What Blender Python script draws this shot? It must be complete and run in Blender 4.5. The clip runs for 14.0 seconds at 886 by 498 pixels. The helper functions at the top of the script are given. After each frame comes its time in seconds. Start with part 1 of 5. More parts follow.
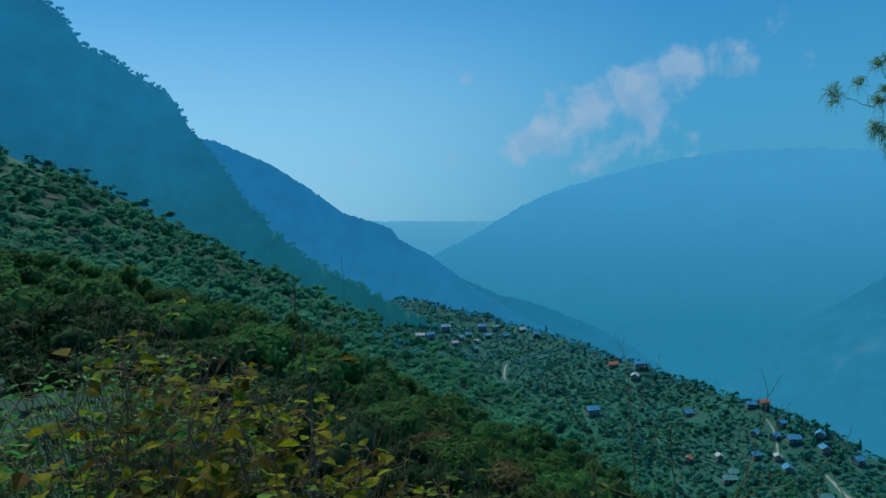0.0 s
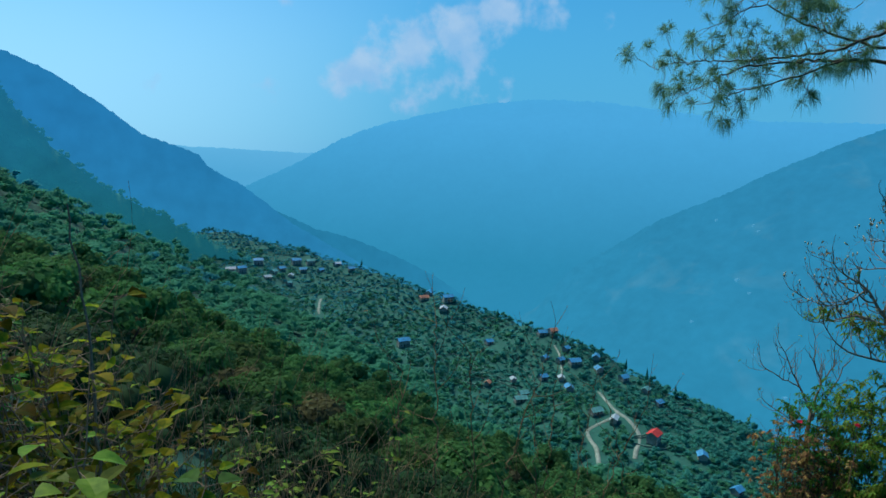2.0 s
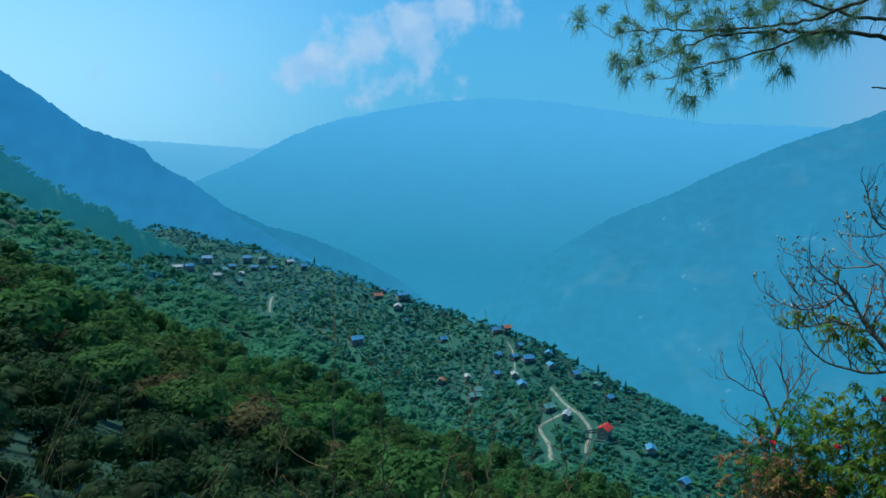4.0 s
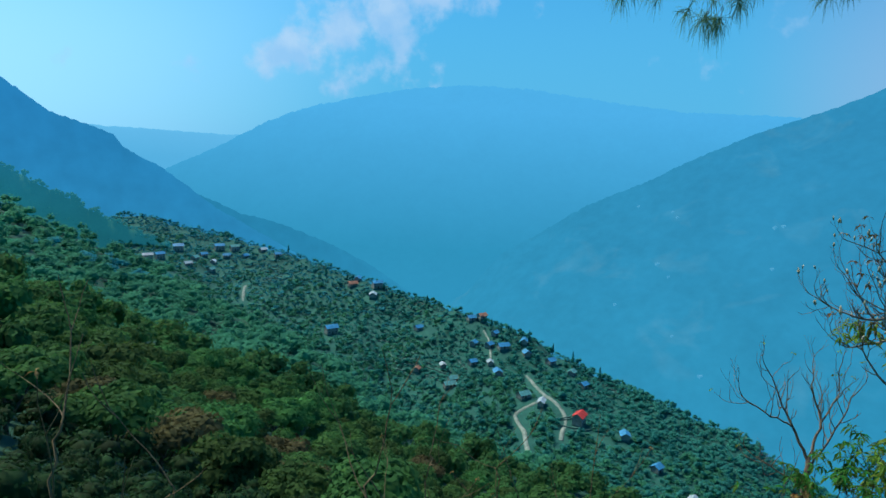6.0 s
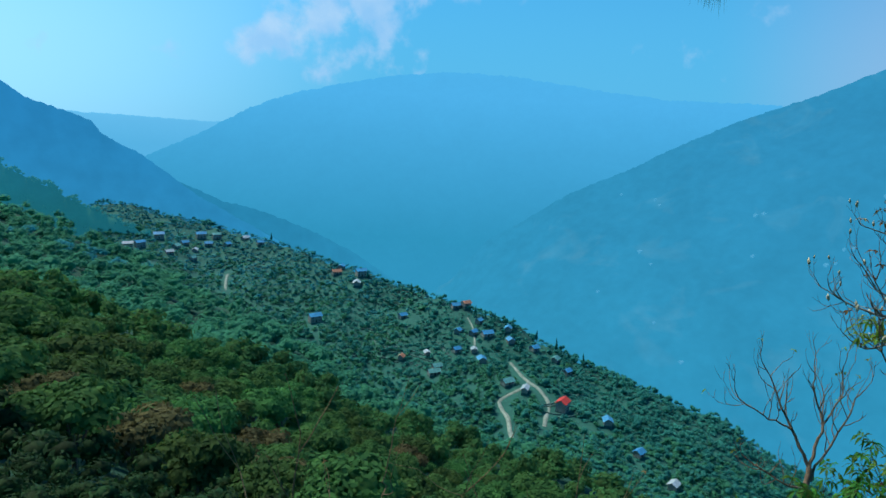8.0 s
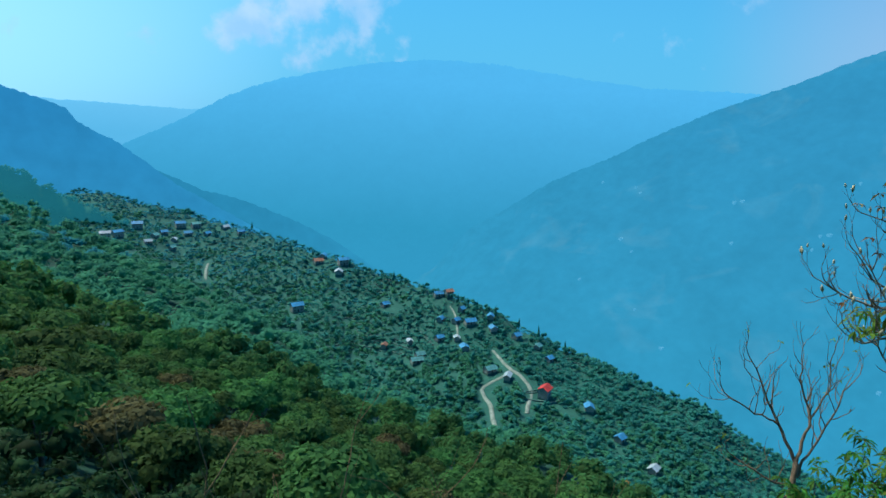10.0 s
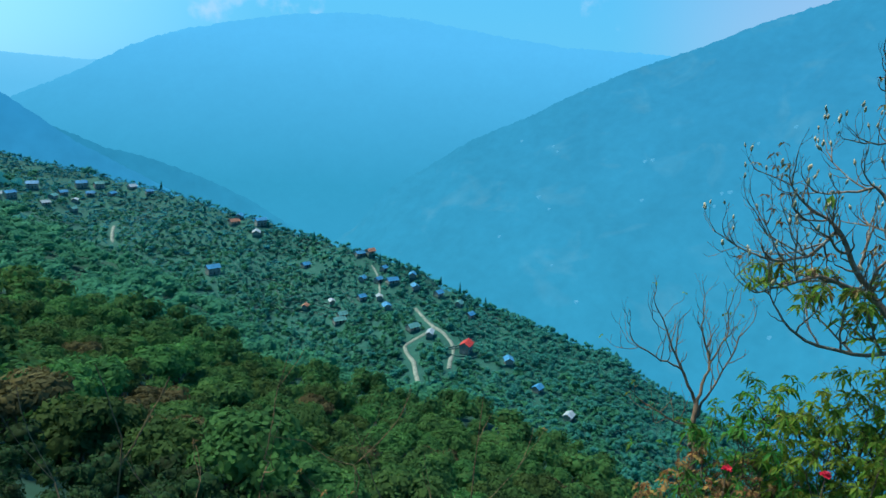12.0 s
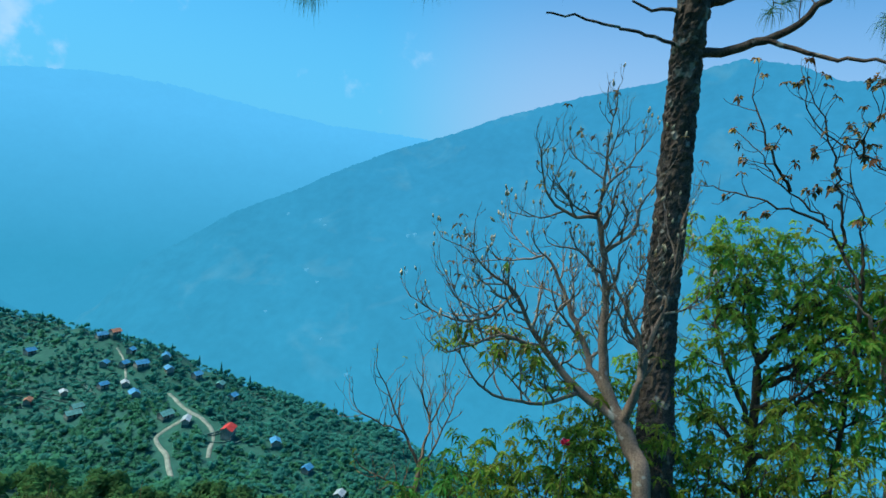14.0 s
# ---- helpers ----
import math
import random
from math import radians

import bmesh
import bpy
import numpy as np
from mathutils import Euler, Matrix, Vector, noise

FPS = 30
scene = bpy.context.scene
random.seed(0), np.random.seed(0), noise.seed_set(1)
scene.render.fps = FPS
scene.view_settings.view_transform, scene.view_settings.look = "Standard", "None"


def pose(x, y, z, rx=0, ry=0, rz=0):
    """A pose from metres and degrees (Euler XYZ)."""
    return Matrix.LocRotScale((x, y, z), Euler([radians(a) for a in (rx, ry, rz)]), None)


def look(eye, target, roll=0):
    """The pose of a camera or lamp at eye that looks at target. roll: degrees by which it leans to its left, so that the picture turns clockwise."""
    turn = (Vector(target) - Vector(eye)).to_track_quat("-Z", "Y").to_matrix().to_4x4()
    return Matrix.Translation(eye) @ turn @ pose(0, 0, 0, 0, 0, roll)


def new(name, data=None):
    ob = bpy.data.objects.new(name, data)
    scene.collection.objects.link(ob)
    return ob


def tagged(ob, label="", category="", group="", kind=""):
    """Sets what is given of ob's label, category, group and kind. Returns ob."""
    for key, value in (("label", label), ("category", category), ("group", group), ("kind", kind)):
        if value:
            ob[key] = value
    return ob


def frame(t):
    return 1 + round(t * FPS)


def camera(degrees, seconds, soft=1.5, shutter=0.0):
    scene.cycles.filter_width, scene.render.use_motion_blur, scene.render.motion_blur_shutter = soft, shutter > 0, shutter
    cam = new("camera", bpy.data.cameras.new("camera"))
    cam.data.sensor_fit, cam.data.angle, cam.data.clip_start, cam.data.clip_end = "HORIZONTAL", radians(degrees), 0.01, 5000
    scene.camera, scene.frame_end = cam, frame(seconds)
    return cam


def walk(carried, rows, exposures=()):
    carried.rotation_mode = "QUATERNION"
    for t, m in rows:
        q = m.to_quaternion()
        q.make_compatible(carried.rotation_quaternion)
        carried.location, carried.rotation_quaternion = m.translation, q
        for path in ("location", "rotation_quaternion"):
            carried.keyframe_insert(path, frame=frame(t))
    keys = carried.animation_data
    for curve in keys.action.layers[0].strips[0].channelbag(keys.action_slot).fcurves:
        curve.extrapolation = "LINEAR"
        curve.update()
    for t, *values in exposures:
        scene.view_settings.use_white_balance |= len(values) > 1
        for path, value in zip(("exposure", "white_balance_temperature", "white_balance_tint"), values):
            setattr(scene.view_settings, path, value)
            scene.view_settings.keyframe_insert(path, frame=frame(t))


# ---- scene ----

# ---- camera and walk ----
cam = camera(69.5, 14.0, soft=1.6)
EYE = 1.55
WAY = (0.6505, 0.7595, -0.157)  # direction of the camera's forward move, fitted in place of a zoom
# seconds, metres along this move, metres to its left (fitted to the near trees in view), yaw, pitch, lean to the right
ROWS = [
    (0.0, 0.00, 0.0, -0.1, -3.0, 2.0), (0.5, 0.02, 0.0, -6.8, -6.1, 0.4), (1.0, 0.04, 0.0, -12.0, -8.1, -0.8),
    (1.5, 0.05, 0.0, -14.9, -8.5, -1.4), (2.0, 0.07, 0.0, -16.1, -8.9, -1.5), (2.5, 0.09, 0.0, -17.2, -9.1, -1.6),
    (3.0, 0.18, 0.0, -18.4, -9.0, -1.9), (3.2, 0.38, 0.03, -18.8, -9.0, -2.0), (4.3, 2.35, 0.32, -20.5, -9.0, -2.2),
    (5.5, 4.30, 0.60, -21.7, -9.3, -2.5), (6.0, 4.60, 0.64, -22.2, -10.0, -2.5),
    (6.5, 4.75, 0.66, -22.6, -10.6, -2.6), (7.0, 4.95, 0.68, -22.9, -10.8, -2.6), (7.5, 5.25, 0.70, -23.2, -10.9, -2.6),
    (8.7, 5.80, 0.72, -24.1, -11.2, -2.7),
    (10.0, 6.00, 0.72, -25.2, -12.0, -2.7), (10.5, 6.00, 0.72, -26.9, -13.6, -2.8), (11.0, 6.00, 0.72, -29.1, -15.0, -3.2),
    (11.5, 6.00, 0.72, -31.6, -15.3, -3.6), (12.0, 6.00, 0.72, -32.2, -15.3, -3.7), (12.5, 6.00, 0.70, -32.3, -15.4, -3.7),
    (13.0, 6.00, 0.68, -33.6, -15.0, -4.2), (13.5, 6.00, 0.52, -40.4, -11.6, -6.0), (14.0, 6.00, 0.10, -52.6, -6.9, -6.8),
]
EXPOSURES = [(0.0, -0.6, 6000, 4), (0.5, -0.46, 6000, 4), (1.0, -0.32, 6050, 5), (1.5, -0.26, 6050, 6), (3.0, -0.2, 6050, 6), (5.5, -0.08, 6050, 5), (7.5, -0.04, 6050, 5), (10.0, 0.08, 6100, 4), (11.0, 0.16, 6150, 4), (14.0, 0.2, 6250, 5)]
walk(cam, [(t, pose(s * WAY[0] - q * WAY[1], s * WAY[1] + q * WAY[0], s * WAY[2], 90 + p, r, w)) for t, s, q, w, p, r in ROWS], EXPOSURES)

# ---- sky and sun ----
SUN_AZ, SUN_EL = -33.0, 55.0
world = bpy.data.worlds.new("hazy_sky")
scene.world = world
world.use_nodes = True
wn, wl = world.node_tree.nodes, world.node_tree.links
wn.clear()


def wnode(kind, **values):
    n = wn.new(kind)
    for key, value in values.items():
        n.inputs[key].default_value = value
    return n


w_out, w_bg = wn.new("ShaderNodeOutputWorld"), wn.new("ShaderNodeBackground")
w_sky = wn.new("ShaderNodeTexSky")
w_sky.sky_type, w_sky.sun_disc = "NISHITA", False
w_sky.sun_elevation, w_sky.sun_rotation = radians(SUN_EL), radians(SUN_AZ)
w_sky.altitude, w_sky.air_density, w_sky.dust_density, w_sky.ozone_density = 1500, 1.3, 1.6, 3.0
w_tint = wn.new("ShaderNodeMix")
w_tint.data_type, w_tint.blend_type = "RGBA", "MULTIPLY"
w_tint.inputs[0].default_value = 1.0
w_tint.inputs[7].default_value = (0.27, 0.92, 1.25, 1)
wl.new(w_sky.outputs[0], w_tint.inputs[6])
w_bg.inputs[1].default_value = 0.11
wl.new(w_tint.outputs[2], w_bg.inputs[0])


def heading(azimuth, elevation):
    q, h = radians(azimuth), radians(elevation)
    return (math.sin(q) * math.cos(h), math.cos(q) * math.cos(h), math.sin(h))


def wmath(op, a, b):
    n = wn.new("ShaderNodeMath")
    n.operation = op
    for k, value in enumerate((a, b)):
        if isinstance(value, (int, float)):
            n.inputs[k].default_value = value
        else:
            wl.new(value, n.inputs[k])
    return n.outputs[0]


# haze along the horizon and fair-weather cumulus: bearing, elevation, reach, density
w_dir = wn.new("ShaderNodeTexCoord").outputs["Generated"]
w_noise = wnode("ShaderNodeTexNoise", Scale=21.0, Detail=8.0, Roughness=0.55)
wl.new(w_dir, w_noise.inputs["Vector"])
CLOUDS = [(7.6, 5.9, 0.075, 0.9), (10.4, 7.2, 0.09, 1.02), (13.6, 8.6, 0.10, 1.08), (17.0, 10.0, 0.10, 1.08), (20.6, 10.8, 0.09, 1.0), (24, 11.2, 0.08, 0.8), (29, 12.2, 0.10, 0.4), (13.5, 5.8, 0.10, 0.8), (17.6, 7.2, 0.11, 0.84), (20.8, 4.8, 0.10, 0.55),
          (28.2, 4.2, 0.06, 0.5), (46, 8.4, 0.16, 0.4), (39, 6.6, 0.10, 0.4),
          (-18.3, 7.2, 0.035, 0.52), (-8.0, 4.8, 0.06, 0.5), (1.4, 4.6, 0.07, 0.52), (2.4, 11.8, 0.035, 0.62)]
cover = None
for c_az, c_el, reach, dens in CLOUDS:
    gap = wn.new("ShaderNodeVectorMath")
    gap.operation = "DISTANCE"
    gap.inputs[1].default_value = heading(c_az, c_el)
    wl.new(w_dir, gap.inputs[0])
    fall = wn.new("ShaderNodeMapRange")
    fall.interpolation_type = "SMOOTHSTEP"
    fall.inputs[1].default_value, fall.inputs[2].default_value = 0.0, reach
    fall.inputs[3].default_value, fall.inputs[4].default_value = dens, 0.0
    wl.new(gap.outputs["Value"], fall.inputs[0])
    cover = fall.outputs[0] if cover is None else wmath("MAXIMUM", cover, fall.outputs[0])
cloud = wn.new("ShaderNodeMapRange")
cloud.interpolation_type = "SMOOTHSTEP"
cloud.inputs[1].default_value, cloud.inputs[2].default_value, cloud.inputs[4].default_value = 0.45, 1.0, 0.7
wl.new(wmath("ADD", wmath("MULTIPLY", wmath("SUBTRACT", w_noise.outputs[0], 0.5), 1.9), cover), cloud.inputs[0])
w_cut = wmath("MULTIPLY", cloud.outputs[0], wmath("GREATER_THAN", cover, 0.0))
w_puff = wnode("ShaderNodeTexNoise", Scale=22.0, Detail=4.0, Roughness=0.5)
wl.new(w_dir, w_puff.inputs["Vector"])
w_shade = wn.new("ShaderNodeMix")
w_shade.data_type = "RGBA"
w_shade.inputs[6].default_value, w_shade.inputs[7].default_value = (0.42, 0.66, 0.98, 1), (0.62, 0.78, 1.0, 1)
w_steps = wn.new("ShaderNodeMapRange")
w_steps.inputs[1].default_value, w_steps.inputs[2].default_value = 0.35, 0.62
wl.new(w_puff.outputs[0], w_steps.inputs[0])
wl.new(w_steps.outputs[0], w_shade.inputs[0])
w_cloud = wnode("ShaderNodeBackground", Strength=0.92)
wl.new(w_shade.outputs[2], w_cloud.inputs[0])
w_haze = wnode("ShaderNodeBackground", Color=(0.135, 0.52, 0.87, 1), Strength=0.92)
w_sep = wn.new("ShaderNodeSeparateXYZ")
wl.new(w_dir, w_sep.inputs[0])
low = wn.new("ShaderNodeMapRange")
low.interpolation_type = "SMOOTHSTEP"
low.inputs[1].default_value, low.inputs[2].default_value, low.inputs[3].default_value, low.inputs[4].default_value = 0.04, 0.42, 0.88, 0.0
wl.new(w_sep.outputs[2], low.inputs[0])
mix_low, mix_cloud = wn.new("ShaderNodeMixShader"), wn.new("ShaderNodeMixShader")
# the haze is brighter and whiter towards the sun
w_dot = wn.new("ShaderNodeVectorMath")
w_dot.operation = "DOT_PRODUCT"
w_dot.inputs[1].default_value = heading(SUN_AZ, 22)
wl.new(w_dir, w_dot.inputs[0])
w_near = wn.new("ShaderNodeMapRange")
w_near.interpolation_type = "SMOOTHSTEP"
w_near.inputs[1].default_value, w_near.inputs[2].default_value = 0.58, 1.0
wl.new(w_dot.outputs["Value"], w_near.inputs[0])
w_glow = wnode("ShaderNodeBackground", Color=(0.42, 0.75, 1.0, 1), Strength=1.2)
mix_glow = wn.new("ShaderNodeMixShader")
w_away = wn.new("ShaderNodeVectorMath")
w_away.operation = "DOT_PRODUCT"
w_away.inputs[1].default_value = heading(82, 8)
wl.new(w_dir, w_away.inputs[0])
w_far = wn.new("ShaderNodeMapRange")
w_far.interpolation_type = "SMOOTHSTEP"
w_far.inputs[1].default_value, w_far.inputs[2].default_value = 0.80, 0.96
wl.new(w_away.outputs["Value"], w_far.inputs[0])
w_hue = wn.new("ShaderNodeMix")
w_hue.data_type = "RGBA"
w_hue.inputs[6].default_value, w_hue.inputs[7].default_value = (0.135, 0.52, 0.87, 1), (0.37, 0.53, 0.80, 1)
wl.new(w_far.outputs[0], w_hue.inputs[0])
wl.new(w_hue.outputs[2], w_haze.inputs[0])
wl.new(w_near.outputs[0], mix_glow.inputs[0])
wl.new(w_haze.outputs[0], mix_glow.inputs[1])
wl.new(w_glow.outputs[0], mix_glow.inputs[2])
wl.new(low.outputs[0], mix_low.inputs[0])
wl.new(w_bg.outputs[0], mix_low.inputs[1])
wl.new(mix_glow.outputs[0], mix_low.inputs[2])
wl.new(w_cut, mix_cloud.inputs[0])
wl.new(mix_low.outputs[0], mix_cloud.inputs[1])
wl.new(w_cloud.outputs[0], mix_cloud.inputs[2])
wl.new(mix_cloud.outputs[0], w_out.inputs[0])

sun = new("sun", bpy.data.lights.new("sun", "SUN"))
sun.data.energy, sun.data.angle, sun.data.color = 4.8, radians(26.0), (1.0, 0.95, 0.74)
az, el = radians(SUN_AZ), radians(SUN_EL)
sun.matrix_world = look((0, 0, 0), (-math.sin(az) * math.cos(el), -math.cos(az) * math.cos(el), -math.sin(el)))


# ---- materials ----
def material(name, base, rough=0.8, vary=0.25, scale=1.0, second=None, bump=0.0, random_hue=0.0, glow=None, glow_strength=0.0, translucent=0.0, island=False, metallic=0.0, gloss=0.25):
    """Principled surface with noise at two scales between two colours, optional relief and a variation from piece to piece."""
    m = bpy.data.materials.new(name)
    m.use_nodes = True
    n, l = m.node_tree.nodes, m.node_tree.links
    b = n["Principled BSDF"]
    b.inputs["Roughness"].default_value = rough
    b.inputs["Metallic"].default_value = metallic
    b.inputs["Specular IOR Level"].default_value = gloss
    coord = n.new("ShaderNodeTexCoord")
    big, fine = n.new("ShaderNodeTexNoise"), n.new("ShaderNodeTexNoise")
    big.inputs["Scale"].default_value, fine.inputs["Scale"].default_value = scale, scale * 7.3
    big.inputs["Detail"].default_value, fine.inputs["Detail"].default_value = 4, 6
    for t in (big, fine):
        l.new(coord.outputs["Object"], t.inputs["Vector"])
    add = n.new("ShaderNodeMath")
    add.operation = "MULTIPLY_ADD"
    add.inputs[1].default_value = 0.5
    l.new(fine.outputs[0], add.inputs[0])
    half = n.new("ShaderNodeMath")
    half.operation = "MULTIPLY"
    half.inputs[1].default_value = 0.5
    l.new(big.outputs[0], half.inputs[0])
    l.new(half.outputs[0], add.inputs[2])
    ramp = n.new("ShaderNodeValToRGB")
    e = ramp.color_ramp.elements
    second = second or tuple(c * (1 - vary * 1.6) for c in base)
    e[0].position, e[1].position = 0.36, 0.66
    e[0].color, e[1].color = (*second, 1), (*(c * (1 + vary * 0.4) for c in base), 1)
    l.new(add.outputs[0], ramp.inputs[0])
    colour = ramp.outputs[0]
    if random_hue:
        hsv = n.new("ShaderNodeHueSaturation")
        if island:
            rnd = n.new("ShaderNodeNewGeometry").outputs["Random Per Island"]
        else:
            rnd = n.new("ShaderNodeObjectInfo").outputs["Random"]
        for socket, lo, hi in (("Hue", 0.5 - 0.07 * random_hue, 0.5 + 0.06 * random_hue), ("Value", 1 - 0.9 * random_hue, 1 + 0.9 * random_hue)):
            mr = n.new("ShaderNodeMapRange")
            mr.inputs[3].default_value, mr.inputs[4].default_value = lo, hi
            l.new(rnd, mr.inputs[0])
            l.new(mr.outputs[0], hsv.inputs[socket])
        l.new(colour, hsv.inputs["Color"])
        colour = hsv.outputs[0]
    l.new(colour, b.inputs["Base Color"])
    if bump:
        bp = n.new("ShaderNodeBump")
        bp.inputs["Strength"].default_value = bump
        l.new(add.outputs[0], bp.inputs["Height"])
        l.new(bp.outputs[0], b.inputs["Normal"])
    if translucent:
        tr, mx = n.new("ShaderNodeBsdfTranslucent"), n.new("ShaderNodeMixShader")
        l.new(colour, tr.inputs[0])
        mx.inputs[0].default_value = translucent
        l.new(b.outputs[0], mx.inputs[1])
        l.new(tr.outputs[0], mx.inputs[2])
        l.new(mx.outputs[0], n["Material Output"].inputs[0])
    if glow:
        b.inputs["Emission Color"].default_value = (*glow, 1)
        b.inputs["Emission Strength"].default_value = glow_strength
    return m


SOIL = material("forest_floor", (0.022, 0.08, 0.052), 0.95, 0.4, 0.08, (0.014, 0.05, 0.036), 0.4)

# ground of the spur and far slopes, with haze blue painted into its colour
HAZED_GROUND = material("hazed_far_ground", (0.03, 0.115, 0.088), 0.95, 0.5, 0.05, (0.016, 0.078, 0.068), 0.4)


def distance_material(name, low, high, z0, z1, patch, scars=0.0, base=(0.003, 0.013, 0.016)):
    """Haze painted as a ridge's own glow, graded by height, with faint woods and clearings on it."""
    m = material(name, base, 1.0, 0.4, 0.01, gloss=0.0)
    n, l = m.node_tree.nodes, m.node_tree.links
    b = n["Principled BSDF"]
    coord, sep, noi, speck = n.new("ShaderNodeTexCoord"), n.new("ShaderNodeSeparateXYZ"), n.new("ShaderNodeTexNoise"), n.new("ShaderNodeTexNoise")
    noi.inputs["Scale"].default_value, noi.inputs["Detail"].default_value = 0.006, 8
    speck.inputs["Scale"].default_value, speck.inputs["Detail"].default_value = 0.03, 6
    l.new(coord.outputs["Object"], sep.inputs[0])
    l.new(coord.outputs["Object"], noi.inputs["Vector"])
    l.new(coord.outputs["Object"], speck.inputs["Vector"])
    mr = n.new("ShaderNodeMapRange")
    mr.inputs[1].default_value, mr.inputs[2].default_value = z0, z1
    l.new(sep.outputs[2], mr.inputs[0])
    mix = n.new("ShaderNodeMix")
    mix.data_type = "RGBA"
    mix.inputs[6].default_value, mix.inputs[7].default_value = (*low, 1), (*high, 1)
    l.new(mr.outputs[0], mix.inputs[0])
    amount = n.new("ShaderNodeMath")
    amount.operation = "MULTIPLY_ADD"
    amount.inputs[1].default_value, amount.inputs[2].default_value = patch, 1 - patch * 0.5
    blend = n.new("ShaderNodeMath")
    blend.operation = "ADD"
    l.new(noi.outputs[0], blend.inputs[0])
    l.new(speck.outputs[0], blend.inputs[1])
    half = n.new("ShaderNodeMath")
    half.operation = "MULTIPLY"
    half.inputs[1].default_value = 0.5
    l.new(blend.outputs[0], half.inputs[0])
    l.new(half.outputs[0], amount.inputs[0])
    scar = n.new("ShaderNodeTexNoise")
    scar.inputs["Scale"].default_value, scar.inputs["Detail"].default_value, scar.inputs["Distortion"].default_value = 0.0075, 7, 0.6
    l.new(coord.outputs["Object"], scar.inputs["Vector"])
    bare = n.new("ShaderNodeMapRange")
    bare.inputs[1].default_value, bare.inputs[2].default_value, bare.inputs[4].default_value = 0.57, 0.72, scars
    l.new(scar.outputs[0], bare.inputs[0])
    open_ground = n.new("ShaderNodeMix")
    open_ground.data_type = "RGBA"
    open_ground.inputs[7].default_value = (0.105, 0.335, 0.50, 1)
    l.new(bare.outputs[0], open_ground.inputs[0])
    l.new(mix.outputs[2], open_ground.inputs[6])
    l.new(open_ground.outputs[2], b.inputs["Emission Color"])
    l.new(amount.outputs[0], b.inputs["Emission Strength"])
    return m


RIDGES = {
    # the flank, only some 700 m off, has its haze painted as emission too
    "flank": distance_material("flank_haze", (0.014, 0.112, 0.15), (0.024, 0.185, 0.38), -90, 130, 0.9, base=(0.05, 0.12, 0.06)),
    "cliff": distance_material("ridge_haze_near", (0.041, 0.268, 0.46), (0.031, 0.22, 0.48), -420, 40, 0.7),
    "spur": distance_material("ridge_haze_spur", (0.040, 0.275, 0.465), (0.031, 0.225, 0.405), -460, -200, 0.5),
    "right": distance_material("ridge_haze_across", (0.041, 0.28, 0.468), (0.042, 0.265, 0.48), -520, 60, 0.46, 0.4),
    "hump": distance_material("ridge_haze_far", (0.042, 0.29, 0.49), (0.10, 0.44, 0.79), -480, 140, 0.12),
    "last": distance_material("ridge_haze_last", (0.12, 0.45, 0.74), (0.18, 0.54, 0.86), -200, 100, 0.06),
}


# ---- terrain ----
def table(text):
    a = [tuple(map(float, p.split(":"))) for p in text.split()]
    return [p[0] for p in a], [p[1] for p in a]


# bearing in degrees (clockwise from +y) : height angle or distance, for the crests round the viewpoint
NEAR_EL = table("-180:14 -120:16 -80:2 -45:-9 -30:-12 -15:-16 0:-25 15:-33 30:-38 50:-42 70:-43 100:-42 130:-25 180:14")
CREST_EL = table("-180:24 -120:24 -75:19 -45:10.5 -34:5.8 -29:3.6 -23:0 -16.5:-3.8 -12:-6.4 -8:-8.7 -4:-11 0:-13 4:-15.8 9.5:-18.3 15:-21.5 18:-24 24:-26 31:-27.5 39:-29 46:-31 60:-35 100:-36 130:-20 180:24")
CREST_R = table("-180:300 -120:320 -75:330 -30:330 -20:320 -15:310 -10:300 -4:280 0:240 5:190 10:165 15:145 20:135 30:125 46:110 60:100 100:100 130:200 180:300")
B_EL = table("-30:-8 -10:-6.5 -4:-7.2 3:-8.8 10:-11 16:-12.8 20:-14 25.5:-15.9 29:-16.5 33:-17.8 38.9:-20.2 44.5:-21.8 50:-23 55:-24.8 65:-28 80:-33 130:-36")
B_R = table("-30:900 -10:860 3:740 10:620 16:530 25.5:435 33:395 40:370 45:355 55:340 80:320 130:320")
VALLEY = -900.0


def smooth(a, b, x):
    t = min(1.0, max(0.0, (x - a) / (b - a)))
    return t * t * (3 - 2 * t)


def lerp(x, pair):
    return float(np.interp(x, pair[0], pair[1]))


def polar_z(az, r):
    """Height of the slopes at a bearing and distance: near slope, its crest, the ravine, the village spur and the valley."""
    r1, e1 = lerp(az, CREST_R), lerp(az, CREST_EL)
    if r <= r1:
        k = max(0.0, math.log(max(r, 6) / 45) / math.log(r1 / 45)) if r > 45 else 0.0
        e = lerp(az, NEAR_EL) * (1 - k) + e1 * k
        return r * math.tan(radians(e))
    z1 = r1 * math.tan(radians(e1))
    r2, e2 = lerp(az, B_R), lerp(az, B_EL)
    r2 = max(r2, r1 * 1.6)
    spur = smooth(-16, -4, az) * smooth(135, 110, az)
    drop = z1 - 0.75 * (r - r1)
    rb = r1 + 0.5 * (r2 - r1)
    eb = e1 - 0.8
    if r <= rb:
        t = (r - r1) / (rb - r1)
        z = z1 * (1 - t) + rb * math.tan(radians(eb)) * t - 14 * math.sin(math.pi * t)
    elif r <= r2:
        k = math.log(r / rb) / math.log(r2 / rb)
        z = r * math.tan(radians(eb * (1 - k) + e2 * k))
    else:
        z = r2 * math.tan(radians(e2)) - 0.7 * (r - r2)
    z = z * spur + drop * (1 - spur)
    return max(z, VALLEY)


